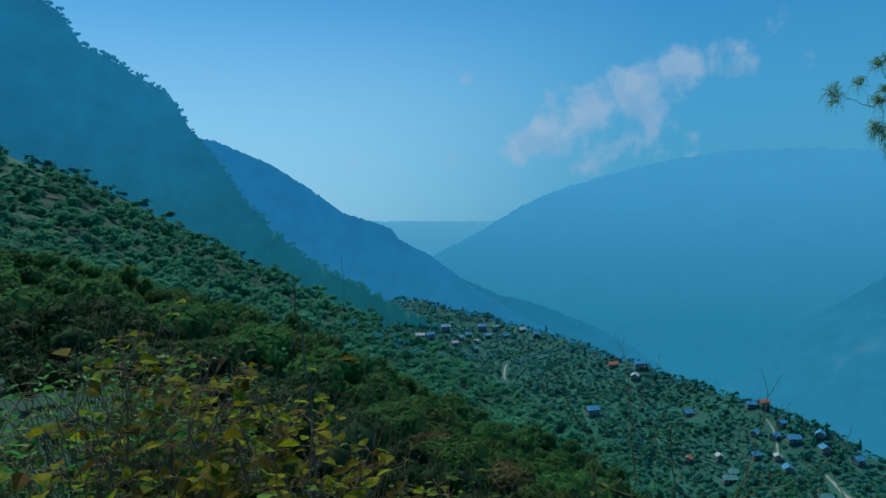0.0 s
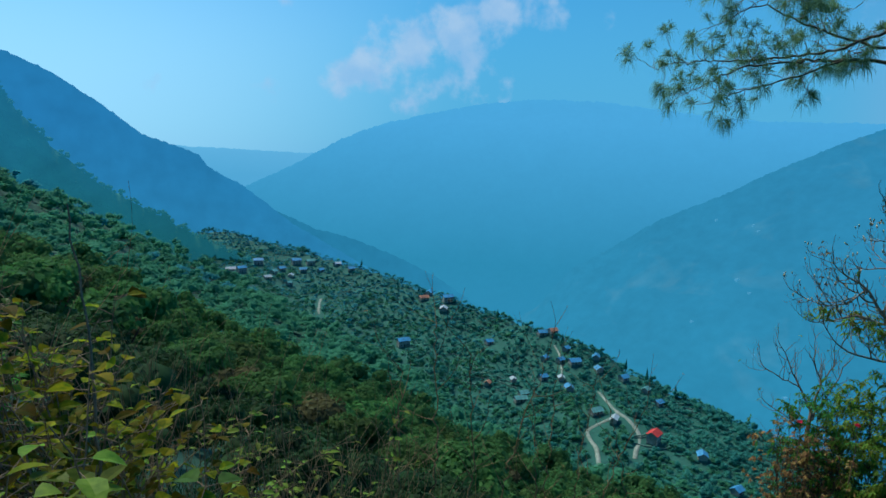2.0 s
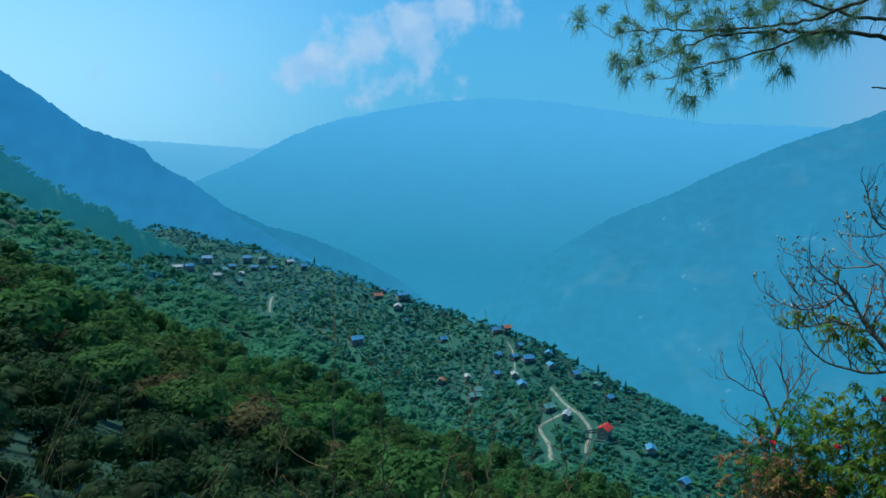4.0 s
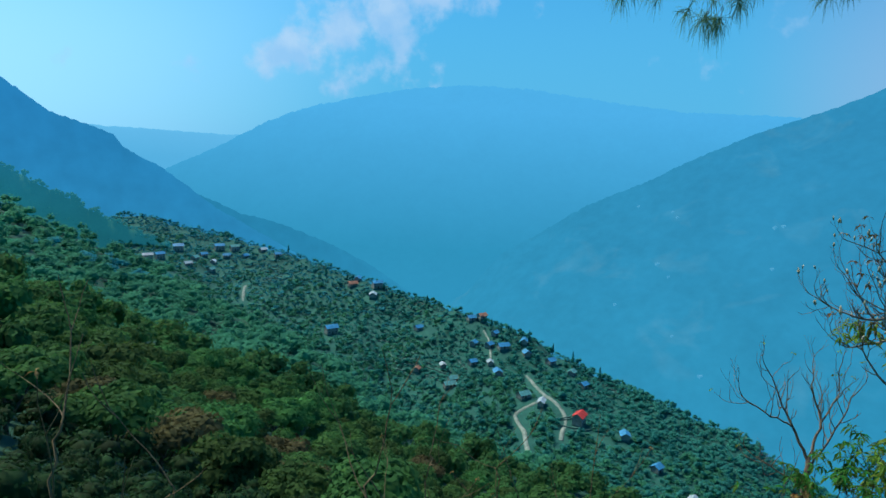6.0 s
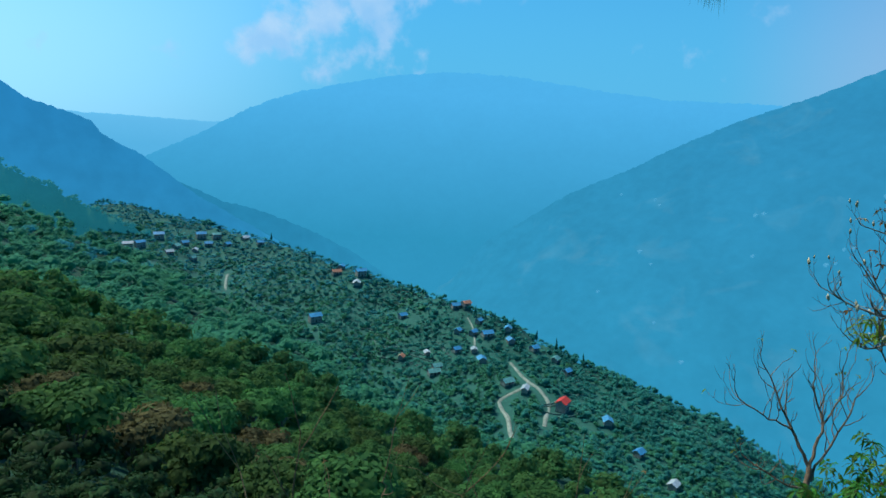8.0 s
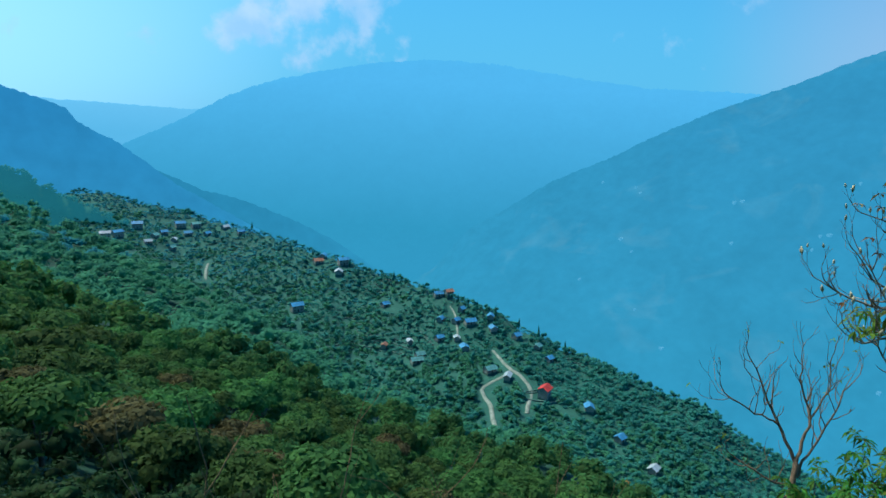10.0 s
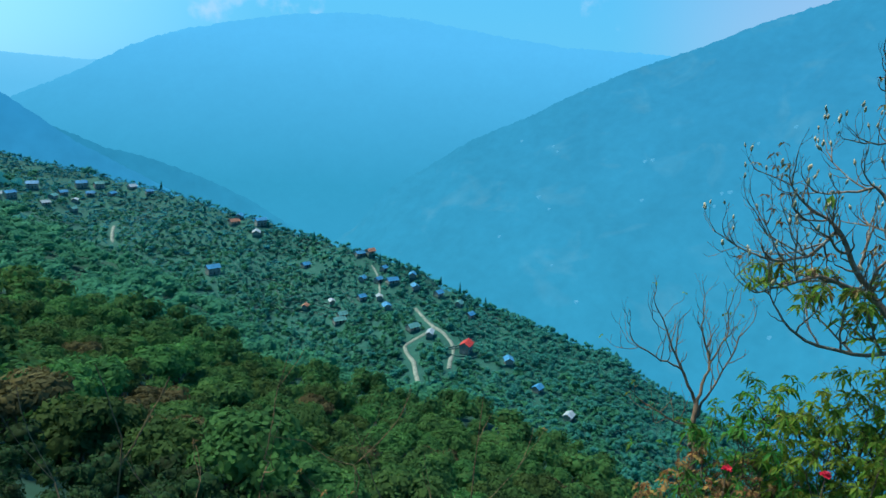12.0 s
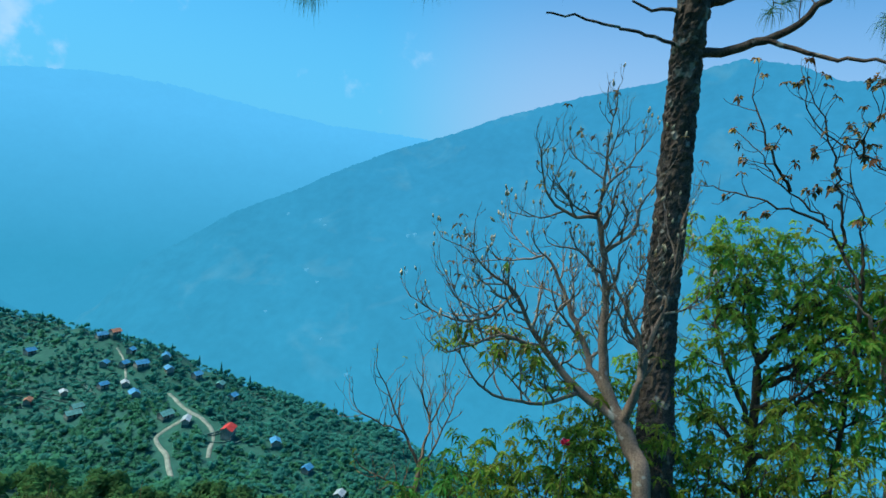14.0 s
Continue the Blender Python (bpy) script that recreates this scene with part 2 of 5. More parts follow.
def ground_z(x, y):
    r = math.hypot(x, y)
    az = math.degrees(math.atan2(x, y))
    # the viewpoint's own bank: level on its uphill side, falling to the right and ahead
    down = 0.866 * x + 0.5 * y
    near = -EYE - 0.62 * max(0.0, down - 0.3) - 0.12 * min(0.0, down) * -1 - 0.1 * max(0.0, y - 1.0) + 0.1 * noise.noise((x * 0.5, y * 0.5, 0))
    if r < 12:
        return near
    far = polar_z(az, r)
    p = Vector((x, y, 0))
    far += smooth(60, 140, r) * min(1, r / 300) * (5.0 * noise.noise(p / 70) + 2.5 * noise.noise(p / 25))
    w = smooth(12, 45, r)
    return near * (1 - w) + far * w


def mesh_object(name, verts, faces, mat, smooth_shade=True, parent=None):
    me = bpy.data.meshes.new(name)
    me.from_pydata(verts, [], faces)
    me.materials.append(mat)
    if smooth_shade:
        me.polygons.foreach_set("use_smooth", [True] * len(me.polygons))
    ob = new(name, me)
    ob.parent = parent
    return ob


def grid_faces(rows, cols, closed=False):
    f = []
    for i in range(rows - 1):
        for j in range(cols if closed else cols - 1):
            k = (j + 1) % cols
            f.append((i * cols + j, i * cols + k, (i + 1) * cols + k, (i + 1) * cols + j))
    return f


azs = list(np.arange(-80, 100, 0.6)) + list(np.arange(100, 280, 4.0))
rs = [0.02] + list(np.geomspace(1.2, 900, 190)) + list(np.geomspace(960, 4900, 14))
verts = []
for r in rs:
    for a in azs:
        x, y = r * math.sin(radians(a)), r * math.cos(radians(a))
        verts.append((x, y, ground_z(x, y)))
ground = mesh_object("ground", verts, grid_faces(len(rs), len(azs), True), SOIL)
ground.data.materials.append(HAZED_GROUND)
# distant faces get the ground colour that imitates haze
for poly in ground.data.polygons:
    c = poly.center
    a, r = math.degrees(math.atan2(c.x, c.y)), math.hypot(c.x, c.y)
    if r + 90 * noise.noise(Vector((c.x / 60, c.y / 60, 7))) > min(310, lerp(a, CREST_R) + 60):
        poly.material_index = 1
tagged(ground, "steep wooded hillside of dark earth and undergrowth", "ground", kind="structure")


def ridge(name, label, el, dist, thick, mat, rough, seed, span):
    """A far ridge: a relief with gullies from its foot up to the crest, and a back that falls away."""
    e, d = table(el), table(dist)
    lo, hi = span
    aa = np.arange(lo, hi, 0.2)
    prof = [(-1.0 + k / 46, (k / 46) ** 1.1) for k in range(47)] + [(0.05, 0.97), (0.4, 0.5)]
    vs = []
    for u, h in prof:
        for a in aa:
            r0 = lerp(a, d)
            zc = r0 * math.tan(radians(lerp(a, e)))
            r = r0 + u * thick
            p = Vector((r * math.sin(radians(a)), r * math.cos(radians(a)), seed * 100)) / (rough * 22)
            relief = 2.2 * noise.noise(p * 0.35) + noise.noise(p) + 0.5 * noise.noise(p * 2.7) + 0.3 * noise.noise(p * 7)
            crest = 0.22 * noise.noise(Vector((a * 0.9, seed, 0))) + 0.3 * noise.noise(Vector((a * 3.3, seed, 1))) + 0.2 * noise.noise(Vector((a * 9, seed, 2)))
            z = VALLEY - 10 + (zc - VALLEY) * h + rough * (relief * 1.6 * (1 - h) + crest * max(0.0, 10 * h - 9))
            vs.append((r * math.sin(radians(a)), r * math.cos(radians(a)), z))
    ob = mesh_object(name, vs, grid_faces(len(prof), len(aa)), mat)
    return tagged(ob, label, "mountain ridge", kind="structure")


FLANK_EL = "-75:34 -45:25 -33.4:18.7 -30:16.9 -28.6:14.7 -26:13.4 -22.5:11.3 -21.3:8.9 -19.2:6.4 -17.2:3.0 -15:.2 -12.4:-2.3 -9.7:-4 -5.5:-6.6 -1.5:-8.8 3:-10.8 8:-13 20:-20"
FLANK_R = "-75:700 -20:700 0:660 20:620"
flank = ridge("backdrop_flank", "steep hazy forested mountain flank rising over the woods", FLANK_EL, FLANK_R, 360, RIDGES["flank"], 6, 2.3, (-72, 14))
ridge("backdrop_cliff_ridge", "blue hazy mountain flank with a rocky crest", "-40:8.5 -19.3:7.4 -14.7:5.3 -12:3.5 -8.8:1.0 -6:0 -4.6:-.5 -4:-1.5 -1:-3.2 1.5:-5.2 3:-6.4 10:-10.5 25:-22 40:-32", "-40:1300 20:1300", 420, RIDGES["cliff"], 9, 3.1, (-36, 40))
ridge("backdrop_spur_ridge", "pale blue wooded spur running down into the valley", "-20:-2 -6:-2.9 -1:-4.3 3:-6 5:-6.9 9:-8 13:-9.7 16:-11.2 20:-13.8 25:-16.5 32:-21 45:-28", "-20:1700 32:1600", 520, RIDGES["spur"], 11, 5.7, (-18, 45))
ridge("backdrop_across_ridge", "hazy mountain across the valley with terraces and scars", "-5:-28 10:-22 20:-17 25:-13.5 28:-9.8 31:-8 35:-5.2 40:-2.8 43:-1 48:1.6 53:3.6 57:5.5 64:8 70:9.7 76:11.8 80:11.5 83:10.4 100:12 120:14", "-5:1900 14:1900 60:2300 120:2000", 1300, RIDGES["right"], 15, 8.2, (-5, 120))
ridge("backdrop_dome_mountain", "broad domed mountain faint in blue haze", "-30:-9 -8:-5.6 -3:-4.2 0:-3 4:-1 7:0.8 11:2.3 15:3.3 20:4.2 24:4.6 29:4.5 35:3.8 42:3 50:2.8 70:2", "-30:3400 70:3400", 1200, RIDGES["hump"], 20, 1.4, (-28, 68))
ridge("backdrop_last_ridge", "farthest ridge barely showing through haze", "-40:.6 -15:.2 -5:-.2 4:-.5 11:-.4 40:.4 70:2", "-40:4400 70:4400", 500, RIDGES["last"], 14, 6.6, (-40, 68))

# ---- trees of the slopes ----
CANOPY = material("broadleaf_canopy", (0.085, 0.185, 0.05), 0.8, 0.35, 0.35, (0.034, 0.09, 0.03), random_hue=0.4, translucent=0.4, gloss=0.1)
CANOPY_DRY = material("dry_canopy", (0.12, 0.10, 0.045), 0.85, 0.4, 0.4, (0.06, 0.066, 0.03), random_hue=0.15, translucent=0.3, gloss=0.1)
WOODS = material("far_woods", (0.085, 0.20, 0.06), 0.8, 0.4, 0.03, (0.04, 0.115, 0.042), random_hue=0.3, island=True, translucent=0.5, gloss=0.1)
# from here on greens turn bluer with distance: haze painted into leaf colour
HALF_HAZED = material("half_hazed_woods", (0.085, 0.30, 0.17), 0.8, 0.4, 0.03, (0.045, 0.20, 0.13), random_hue=0.14, island=True, translucent=0.5, gloss=0.1)
# bluest foliage, with the haze of the farthest woods put into its colour
HAZED_FAR = material("hazed_far_woods", (0.065, 0.33, 0.36), 0.8, 0.4, 0.03, (0.042, 0.24, 0.28), random_hue=0.08, island=True, translucent=0.5, gloss=0.1)
# foliage of the village spur, its base colour tinted by painted haze
HAZED_SPUR = material("hazed_spur_bushes", (0.088, 0.345, 0.285), 0.85, 0.4, 0.03, (0.045, 0.24, 0.22), random_hue=0.08, island=True, translucent=0.6, gloss=0.1)
BUSH = material("undergrowth_leaves", (0.027, 0.064, 0.02), 0.8, 0.5, 0.6, (0.012, 0.032, 0.011), random_hue=0.4, island=True, translucent=0.3, gloss=0.15)
BARK = material("grey_brown_bark", (0.16, 0.12, 0.09), 0.9, 0.4, 6, (0.06, 0.045, 0.035), 0.6)
rng = np.random.default_rng(5)
ICO_V, ICO_F = [], []
_bm = bmesh.new()
bmesh.ops.create_icosphere(_bm, subdivisions=1, radius=1)
_bm.verts.index_update()
ICO_V = np.array([v.co[:] for v in _bm.verts])
ICO_F = np.array([[v.index for v in f.verts] for f in _bm.faces])
_bm.free()


UPWARD = np.array([0.0, 0.0, 1.0])


def clump(n_lobes, leaves, leaf, spread, flat, gen, core=0.74, level=0.0):
    """A crown about one unit in radius: lobes with a dark core and leaf sprays on their outer sides. Vertices and triangles."""
    vs, fs, base = [], [], 0
    for k in range(n_lobes):
        a = gen.uniform(0, 2 * math.pi)
        q = spread * math.sqrt(gen.uniform(0, 1))
        c = np.array([q * math.cos(a), q * math.sin(a), gen.uniform(-0.35, 0.55) * flat * (1.2 - q)])
        rad = gen.uniform(0.3, 0.5)
        v = ICO_V * (rad * core) * np.array([1, 1, flat]) * gen.uniform(0.82, 1.15, (len(ICO_V), 1)) + c
        vs.append(v)
        fs.append(ICO_F + base)
        base += len(v)
        d = gen.normal(size=(leaves, 3))
        d[:, 2] = np.abs(d[:, 2]) * 0.9 - 0.25
        d /= np.linalg.norm(d, axis=1)[:, None]
        p = c + d * rad * np.array([1, 1, flat]) * gen.uniform(0.8, 1.12, (leaves, 1))
        nrm = d * (1 - level) + UPWARD * (0.35 + level) + gen.normal(size=d.shape) * 0.38 * (1 - 0.5 * level)
        t1 = np.cross(nrm, gen.normal(size=d.shape))
        t1 /= np.linalg.norm(t1, axis=1)[:, None] + 1e-9
        t2 = np.cross(nrm, t1)
        t2 /= np.linalg.norm(t2, axis=1)[:, None] + 1e-9
        size = leaf * gen.uniform(0.6, 1.4, (leaves, 1))
        quad = np.stack([p - t1 * size, p + t2 * size * 0.55, p + t1 * size, p - t2 * size * 0.55], 1).reshape(-1, 3)
        vs.append(quad)
        i = np.arange(leaves) * 4 + base
        fs.append(np.concatenate([np.stack([i, i + 1, i + 2], 1), np.stack([i, i + 2, i + 3], 1)]))
        base += leaves * 4
    return np.concatenate(vs), np.concatenate(fs)


def raw_mesh(name, v, f, mat):
    me = bpy.data.meshes.new(name)
    me.vertices.add(len(v))
    me.vertices.foreach_set("co", np.ascontiguousarray(v, dtype=np.float32).ravel())
    me.loops.add(len(f) * 3)
    me.loops.foreach_set("vertex_index", np.ascontiguousarray(f, dtype=np.int32).ravel())
    me.polygons.add(len(f))
    me.polygons.foreach_set("loop_start", np.arange(0, len(f) * 3, 3, dtype=np.int32))
    me.polygons.foreach_set("use_smooth", np.ones(len(f), dtype=bool))
    me.update(calc_edges=True)
    me.materials.append(mat)
    return me


def tube(points, radii, sides=6):
    """A tapered tube along a line of points. Vertices and quads as lists."""
    v, f = [], []
    pts = [Vector(p) for p in points]
    for i, p in enumerate(pts):
        d = (pts[min(i + 1, len(pts) - 1)] - pts[max(i - 1, 0)]).normalized()
        a = d.orthogonal().normalized() if abs(d.z) > 0.99 else d.cross(Vector((0, 0, 1))).normalized()
        b = d.cross(a)
        for k in range(sides):
            w = 2 * math.pi * k / sides
            v.append(p + radii[i] * (math.cos(w) * a + math.sin(w) * b))
    for i in range(len(pts) - 1):
        for k in range(sides):
            m = (k + 1) % sides
            f.append((i * sides + k, i * sides + m, (i + 1) * sides + m, (i + 1) * sides + k))
    return v, f


def tubes_mesh(name, lines, mat, sides=6):
    v, f = [], []
    for points, radii in lines:
        a, b = tube(points, radii, sides)
        f += [tuple(i + len(v) for i in q) for q in b]
        v += a
    me = bpy.data.meshes.new(name)
    me.from_pydata([p[:] for p in v], [], f)
    me.materials.append(mat)
    me.polygons.foreach_set("use_smooth", [True] * len(me.polygons))
    return me


KINDS = []
for k in range(9):
    dry = k >= 7
    flat = 0.55 if k % 3 else 0.8
    gen = np.random.default_rng(40 + k)
    v, f = clump(gen.integers(10, 14), 190, 0.075, 0.74, flat, gen)
    lines = [([(0, 0, -1.9), (0.04, 0.02, -1.0), (0, 0, -0.1)], [0.06, 0.05, 0.03])]
    for j in range(4):
        a = j * 1.6 + k
        lines.append(([(0.02, 0.01, -1.0), (0.25 * math.cos(a), 0.25 * math.sin(a), -0.55), (0.5 * math.cos(a), 0.5 * math.sin(a), -0.1)], [0.035, 0.025, 0.012]))
    KINDS.append((tubes_mesh("trunk", lines, BARK, 5), raw_mesh("crown", v, f, CANOPY_DRY if dry else CANOPY), dry))


def forest_tree(kind, x, y, size, turn):
    trunk_mesh, crown_mesh, dry = KINDS[kind]
    root = new("forest_tree")
    root.matrix_world = Matrix.Translation((x, y, ground_z(x, y))) @ Matrix.Rotation(turn, 4, "Z") @ Matrix.Scale(size, 4) @ Matrix.Translation((0, 0, 0))
    for name, me in (("trunk", trunk_mesh), ("crown", crown_mesh)):
        ob = new(name, me)
        ob.parent = root
        ob.location.z = 1.25
    tagged(root, "half-bare brown tree among the green canopy" if dry else "broadleaf forest tree with layered green crown on the slope", "tree", "forest trees on the slope")


spots = []
count = 0
for _ in range(16000):
    a, r = rng.uniform(-24, 58), math.sqrt(rng.uniform(25 ** 2, 88 ** 2))
    if r < 40 and a < -6:
        continue
    x, y = r * math.sin(radians(a)), r * math.cos(radians(a))
    size = rng.uniform(1.5, 2.3) if r < 40 else rng.uniform(1.9, 3.2)
    if any((x - q[0]) ** 2 + (y - q[1]) ** 2 < (0.74 * (size + q[2])) ** 2 for q in spots):
        continue
    spots.append((x, y, size))
    forest_tree(int(rng.integers(0, 7)) if rng.uniform() > 0.1 else int(rng.integers(7, 9)), x, y, size, rng.uniform(0, 6.3))
    count += 1
    if count >= 300:
        break


def woods(name, label, places, mat, detail, gen, leaf=0.12, core=0.74, squash=1.0, lift=0.75, lobes=(4, 7), soft=0.0, height=ground_z):
    kinds = [clump(int(gen.integers(*lobes)), detail, leaf, 0.6, f, gen, core, soft) for f in (0.7, 0.9, 0.8, 1.1, 0.75)]
    vs, fs, base = [], [], 0
    for x, y, size in places:
        v, f = kinds[int(gen.integers(0, 5))]
        t = gen.uniform(0, 6.3)
        rot = np.array([[math.cos(t), -math.sin(t), 0], [math.sin(t), math.cos(t), 0], [0, 0, 1]])
        vs.append(v @ rot.T * size * gen.uniform(0.85, 1.2, 3) * np.array([1, 1, squash]) + np.array([x, y, height(x, y) + size * lift]))
        fs.append(f + base)
        base += len(v)
    me = raw_mesh(name, np.concatenate(vs), np.concatenate(fs), mat)
    ob = new(name, me)
    return tagged(ob, label, "trees", kind="stuff")


def spread(n, lo, hi, r_of, size_of, gap, keep=lambda x, y: True):
    cells, out = {}, []
    for x0, y0, s0 in spots:
        cells.setdefault((int(x0 // 12), int(y0 // 12)), []).append((x0, y0, s0))
    for _ in range(n):
        a = rng.uniform(lo, hi)
        r = r_of(a)
        x, y = r * math.sin(radians(a)), r * math.cos(radians(a))
        size = size_of(r)
        key = (int(x // 12), int(y // 12))
        near = [q for i in (-1, 0, 1) for j in (-1, 0, 1) for q in cells.get((key[0] + i, key[1] + j), ())]
        if any((x - q[0]) ** 2 + (y - q[1]) ** 2 < (gap * (size + q[2])) ** 2 for q in near) or not keep(x, y):
            continue
        cells.setdefault(key, []).append((x, y, size))
        out.append((x, y, size))
    return out


slope = spread(19000, -52, 66, lambda a: math.exp(rng.uniform(math.log(38), math.log(min(440, lerp(a, CREST_R) * 1.1)))), lambda r: rng.uniform(1.9, 3.4) * (1 + r / 450), 0.6)
def hazed_here(x, y):
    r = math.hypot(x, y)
    # the odds of haze-blued foliage rise with distance
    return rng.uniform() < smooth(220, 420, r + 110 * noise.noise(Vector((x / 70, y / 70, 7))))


belt = [(q, hazed_here(q[0], q[1])) for q in slope if math.hypot(q[0], q[1]) >= 115]
woods("mountain_woods", "dense green broadleaf woods covering the steep flank", [q for q in slope if math.hypot(q[0], q[1]) < 115], WOODS, 80, np.random.default_rng(8), 0.10)
woods("high_woods", "green woods climbing towards the ridge", [q for q, c in belt if not c], HALF_HAZED, 34, np.random.default_rng(7), 0.115, 0.72, 0.9, 0.55, (4, 6), 0.45)
woods("upper_woods", "woods high on the mountain flank, blued for haze", [q for q, c in belt if c], HAZED_FAR, 30, np.random.default_rng(18), 0.12, 0.72, 0.9, 0.45, (3, 5), 0.6)
# forest on the hazy flank: crowns rooted on the upper part of its relief, sharing its painted haze glow
g21 = np.random.default_rng(21)
tops = [v.co for v in flank.data.vertices if v.co.z > -230]
height_at = {}
for k in g21.permutation(len(tops))[:5200]:
    c = tops[int(k)]
    height_at[(c.x + g21.uniform(-2, 2), c.y + g21.uniform(-2, 2))] = c.z + g21.uniform(-1.5, 1)
woods("backdrop_flank_woods", "forest on the mountain flank with haze painted as glow", [(x, y, g21.uniform(2.2, 5.2)) for x, y in height_at], RIDGES["flank"], 12, np.random.default_rng(22), 0.16, 0.95, 1.0, 0.35, (4, 6), 0.5, lambda x, y: height_at[(x, y)])
low_bushes = spread(5200, -75, 80, lambda a: math.sqrt(rng.uniform(6.5 ** 2, 52 ** 2)), lambda r: rng.uniform(0.35, 0.8) * (1 + r / 40), 0.5)
woods("undergrowth", "tangled green and yellowing undergrowth on the bank", [q for q in low_bushes if math.hypot(q[0], q[1]) > 21], BUSH, 44, np.random.default_rng(28), 0.085)
woods("bank_scrub", "small-leaved green scrub covering the near bank", [q for q in low_bushes if math.hypot(q[0], q[1]) <= 21], BUSH, 150, np.random.default_rng(38), 0.05)

# ---- village on the spur: roads, houses, terraces ----
DIRT = material("pale_dirt_road", (0.30, 0.33, 0.29), 0.95, 0.35, 0.35, (0.11, 0.15, 0.13), 0.3)
TIN = {
    "blue": material("blue_tin_roof", (0.075, 0.32, 0.60), 0.45, 0.3, 0.5),
    "red": material("red_tin_roof", (0.62, 0.06, 0.045), 0.5, 0.3, 0.5),
    "teal": material("weathered_green_tin_roof", (0.14, 0.38, 0.38), 0.5, 0.35, 0.5),
    "white": material("bright_tin_roof", (0.44, 0.52, 0.58), 0.4, 0.25, 0.5),
    "rust": material("rust_tin_roof", (0.42, 0.2, 0.13), 0.6, 0.3, 0.5),
}
PLASTER = material("whitewashed_mud_wall", (0.34, 0.36, 0.34), 0.9, 0.25, 0.8, (0.2, 0.2, 0.18))
TIMBER = material("dark_timber", (0.09, 0.06, 0.04), 0.8, 0.3, 3)
# stone tinted green so that walls stand out less on the slope
STONE = material("greenish_dry_stone", (0.10, 0.19, 0.17), 0.95, 0.4, 1.2, (0.05, 0.11, 0.10), 0.6)


def part(name, bm, mat, parent, label=""):
    me = bpy.data.meshes.new(name)
    bm.to_mesh(me)
    bm.free()
    me.materials.append(mat)
    ob = new(name, me)
    ob.parent = parent
    if label:
        ob["label"] = label
    return ob


def box(x0, x1, y0, y1, z0, z1, bevel=0.0):
    bm = bmesh.new()
    bmesh.ops.create_cube(bm, size=1, matrix=Matrix.Translation(((x0 + x1) / 2, (y0 + y1) / 2, (z0 + z1) / 2)) @ Matrix.Diagonal((x1 - x0, y1 - y0, z1 - z0, 1)))
    if bevel:
        bmesh.ops.bevel(bm, geom=bm.edges[:], offset=bevel, segments=1, affect="EDGES")
    return bm


def gable(w, d, z, rise, eave, thick):
    """A pitched roof of two thick slabs with overhanging eaves, and its ridge along x."""
    bm = bmesh.new()
    outline = [(-d / 2 - eave, z - eave * rise / (d / 2)), (0, z + rise), (d / 2 + eave, z - eave * rise / (d / 2)), (d / 2 + eave, z - eave * rise / (d / 2) - thick), (0, z + rise - thick), (-d / 2 - eave, z - eave * rise / (d / 2) - thick)]
    rings = [[bm.verts.new((x, y, zz)) for y, zz in outline] for x in (-w / 2 - eave, w / 2 + eave)]
    for k in range(6):
        m = (k + 1) % 6
        bm.faces.new((rings[0][k], rings[0][m], rings[1][m], rings[1][k]))
    bm.faces.new((rings[0][5], rings[0][4], rings[0][1], rings[0][0]))
    bm.faces.new((rings[0][4], rings[0][3], rings[0][2], rings[0][1]))
    bm.faces.new((rings[1][0], rings[1][1], rings[1][4], rings[1][5]))
    bm.faces.new((rings[1][1], rings[1][2], rings[1][3], rings[1][4]))
    bmesh.ops.recalc_face_normals(bm, faces=bm.faces[:])
    return bm


def house(x, y, w, d, turn, roof, label, storeys=1):
    h = 2.3 * storeys
    root = new("house")
    root.matrix_basis = Matrix.Translation((x, y, ground_z(x, y) + 0.6)) @ Matrix.Rotation(radians(turn), 4, "Z")
    part("plinth", box(-w / 2 - 0.06, w / 2 + 0.06, -d / 2 - 0.06, d / 2 + 0.06, -4.0, 0.0), STONE, root)
    part("wall", box(-w / 2, w / 2, -d / 2, d / 2, 0.0, h), PLASTER, root)
    for side in (-1, 1):
        ends = bmesh.new()
        q = [ends.verts.new((side * (w / 2 - 0.03), yy, zz)) for yy, zz in ((-d / 2, h), (d / 2, h), (0, h + 0.3 * d - 0.08))]
        p = [ends.verts.new((side * (w / 2 - 0.2), yy, zz)) for yy, zz in ((-d / 2, h), (d / 2, h), (0, h + 0.3 * d - 0.08))]
        ends.faces.new(q)
        ends.faces.new(p[::-1])
        for k in range(3):
            ends.faces.new((q[k], q[(k + 1) % 3], p[(k + 1) % 3], p[k]))
        bmesh.ops.recalc_face_normals(ends, faces=ends.faces[:])
        part("gable_wall", ends, PLASTER, root)
    part("roof", gable(w, d, h + 0.05, 0.3 * d, 0.55, 0.09), TIN[roof], root, f"corrugated {roof} tin roof")
    for side in (-1, 1):
        part("door", box(-0.45, 0.45, side * d / 2 - 0.04, side * d / 2 + 0.04, 0.0, 1.9), TIMBER, root)
        for q in (-w * 0.3, w * 0.3):
            for level in range(storeys):
                part("window", box(q - 0.4, q + 0.4, side * d / 2 - 0.04, side * d / 2 + 0.04, 0.9 + 2.3 * level, 1.8 + 2.3 * level), TIMBER, root)
    tagged(root, label, "house", "village houses")
    return root


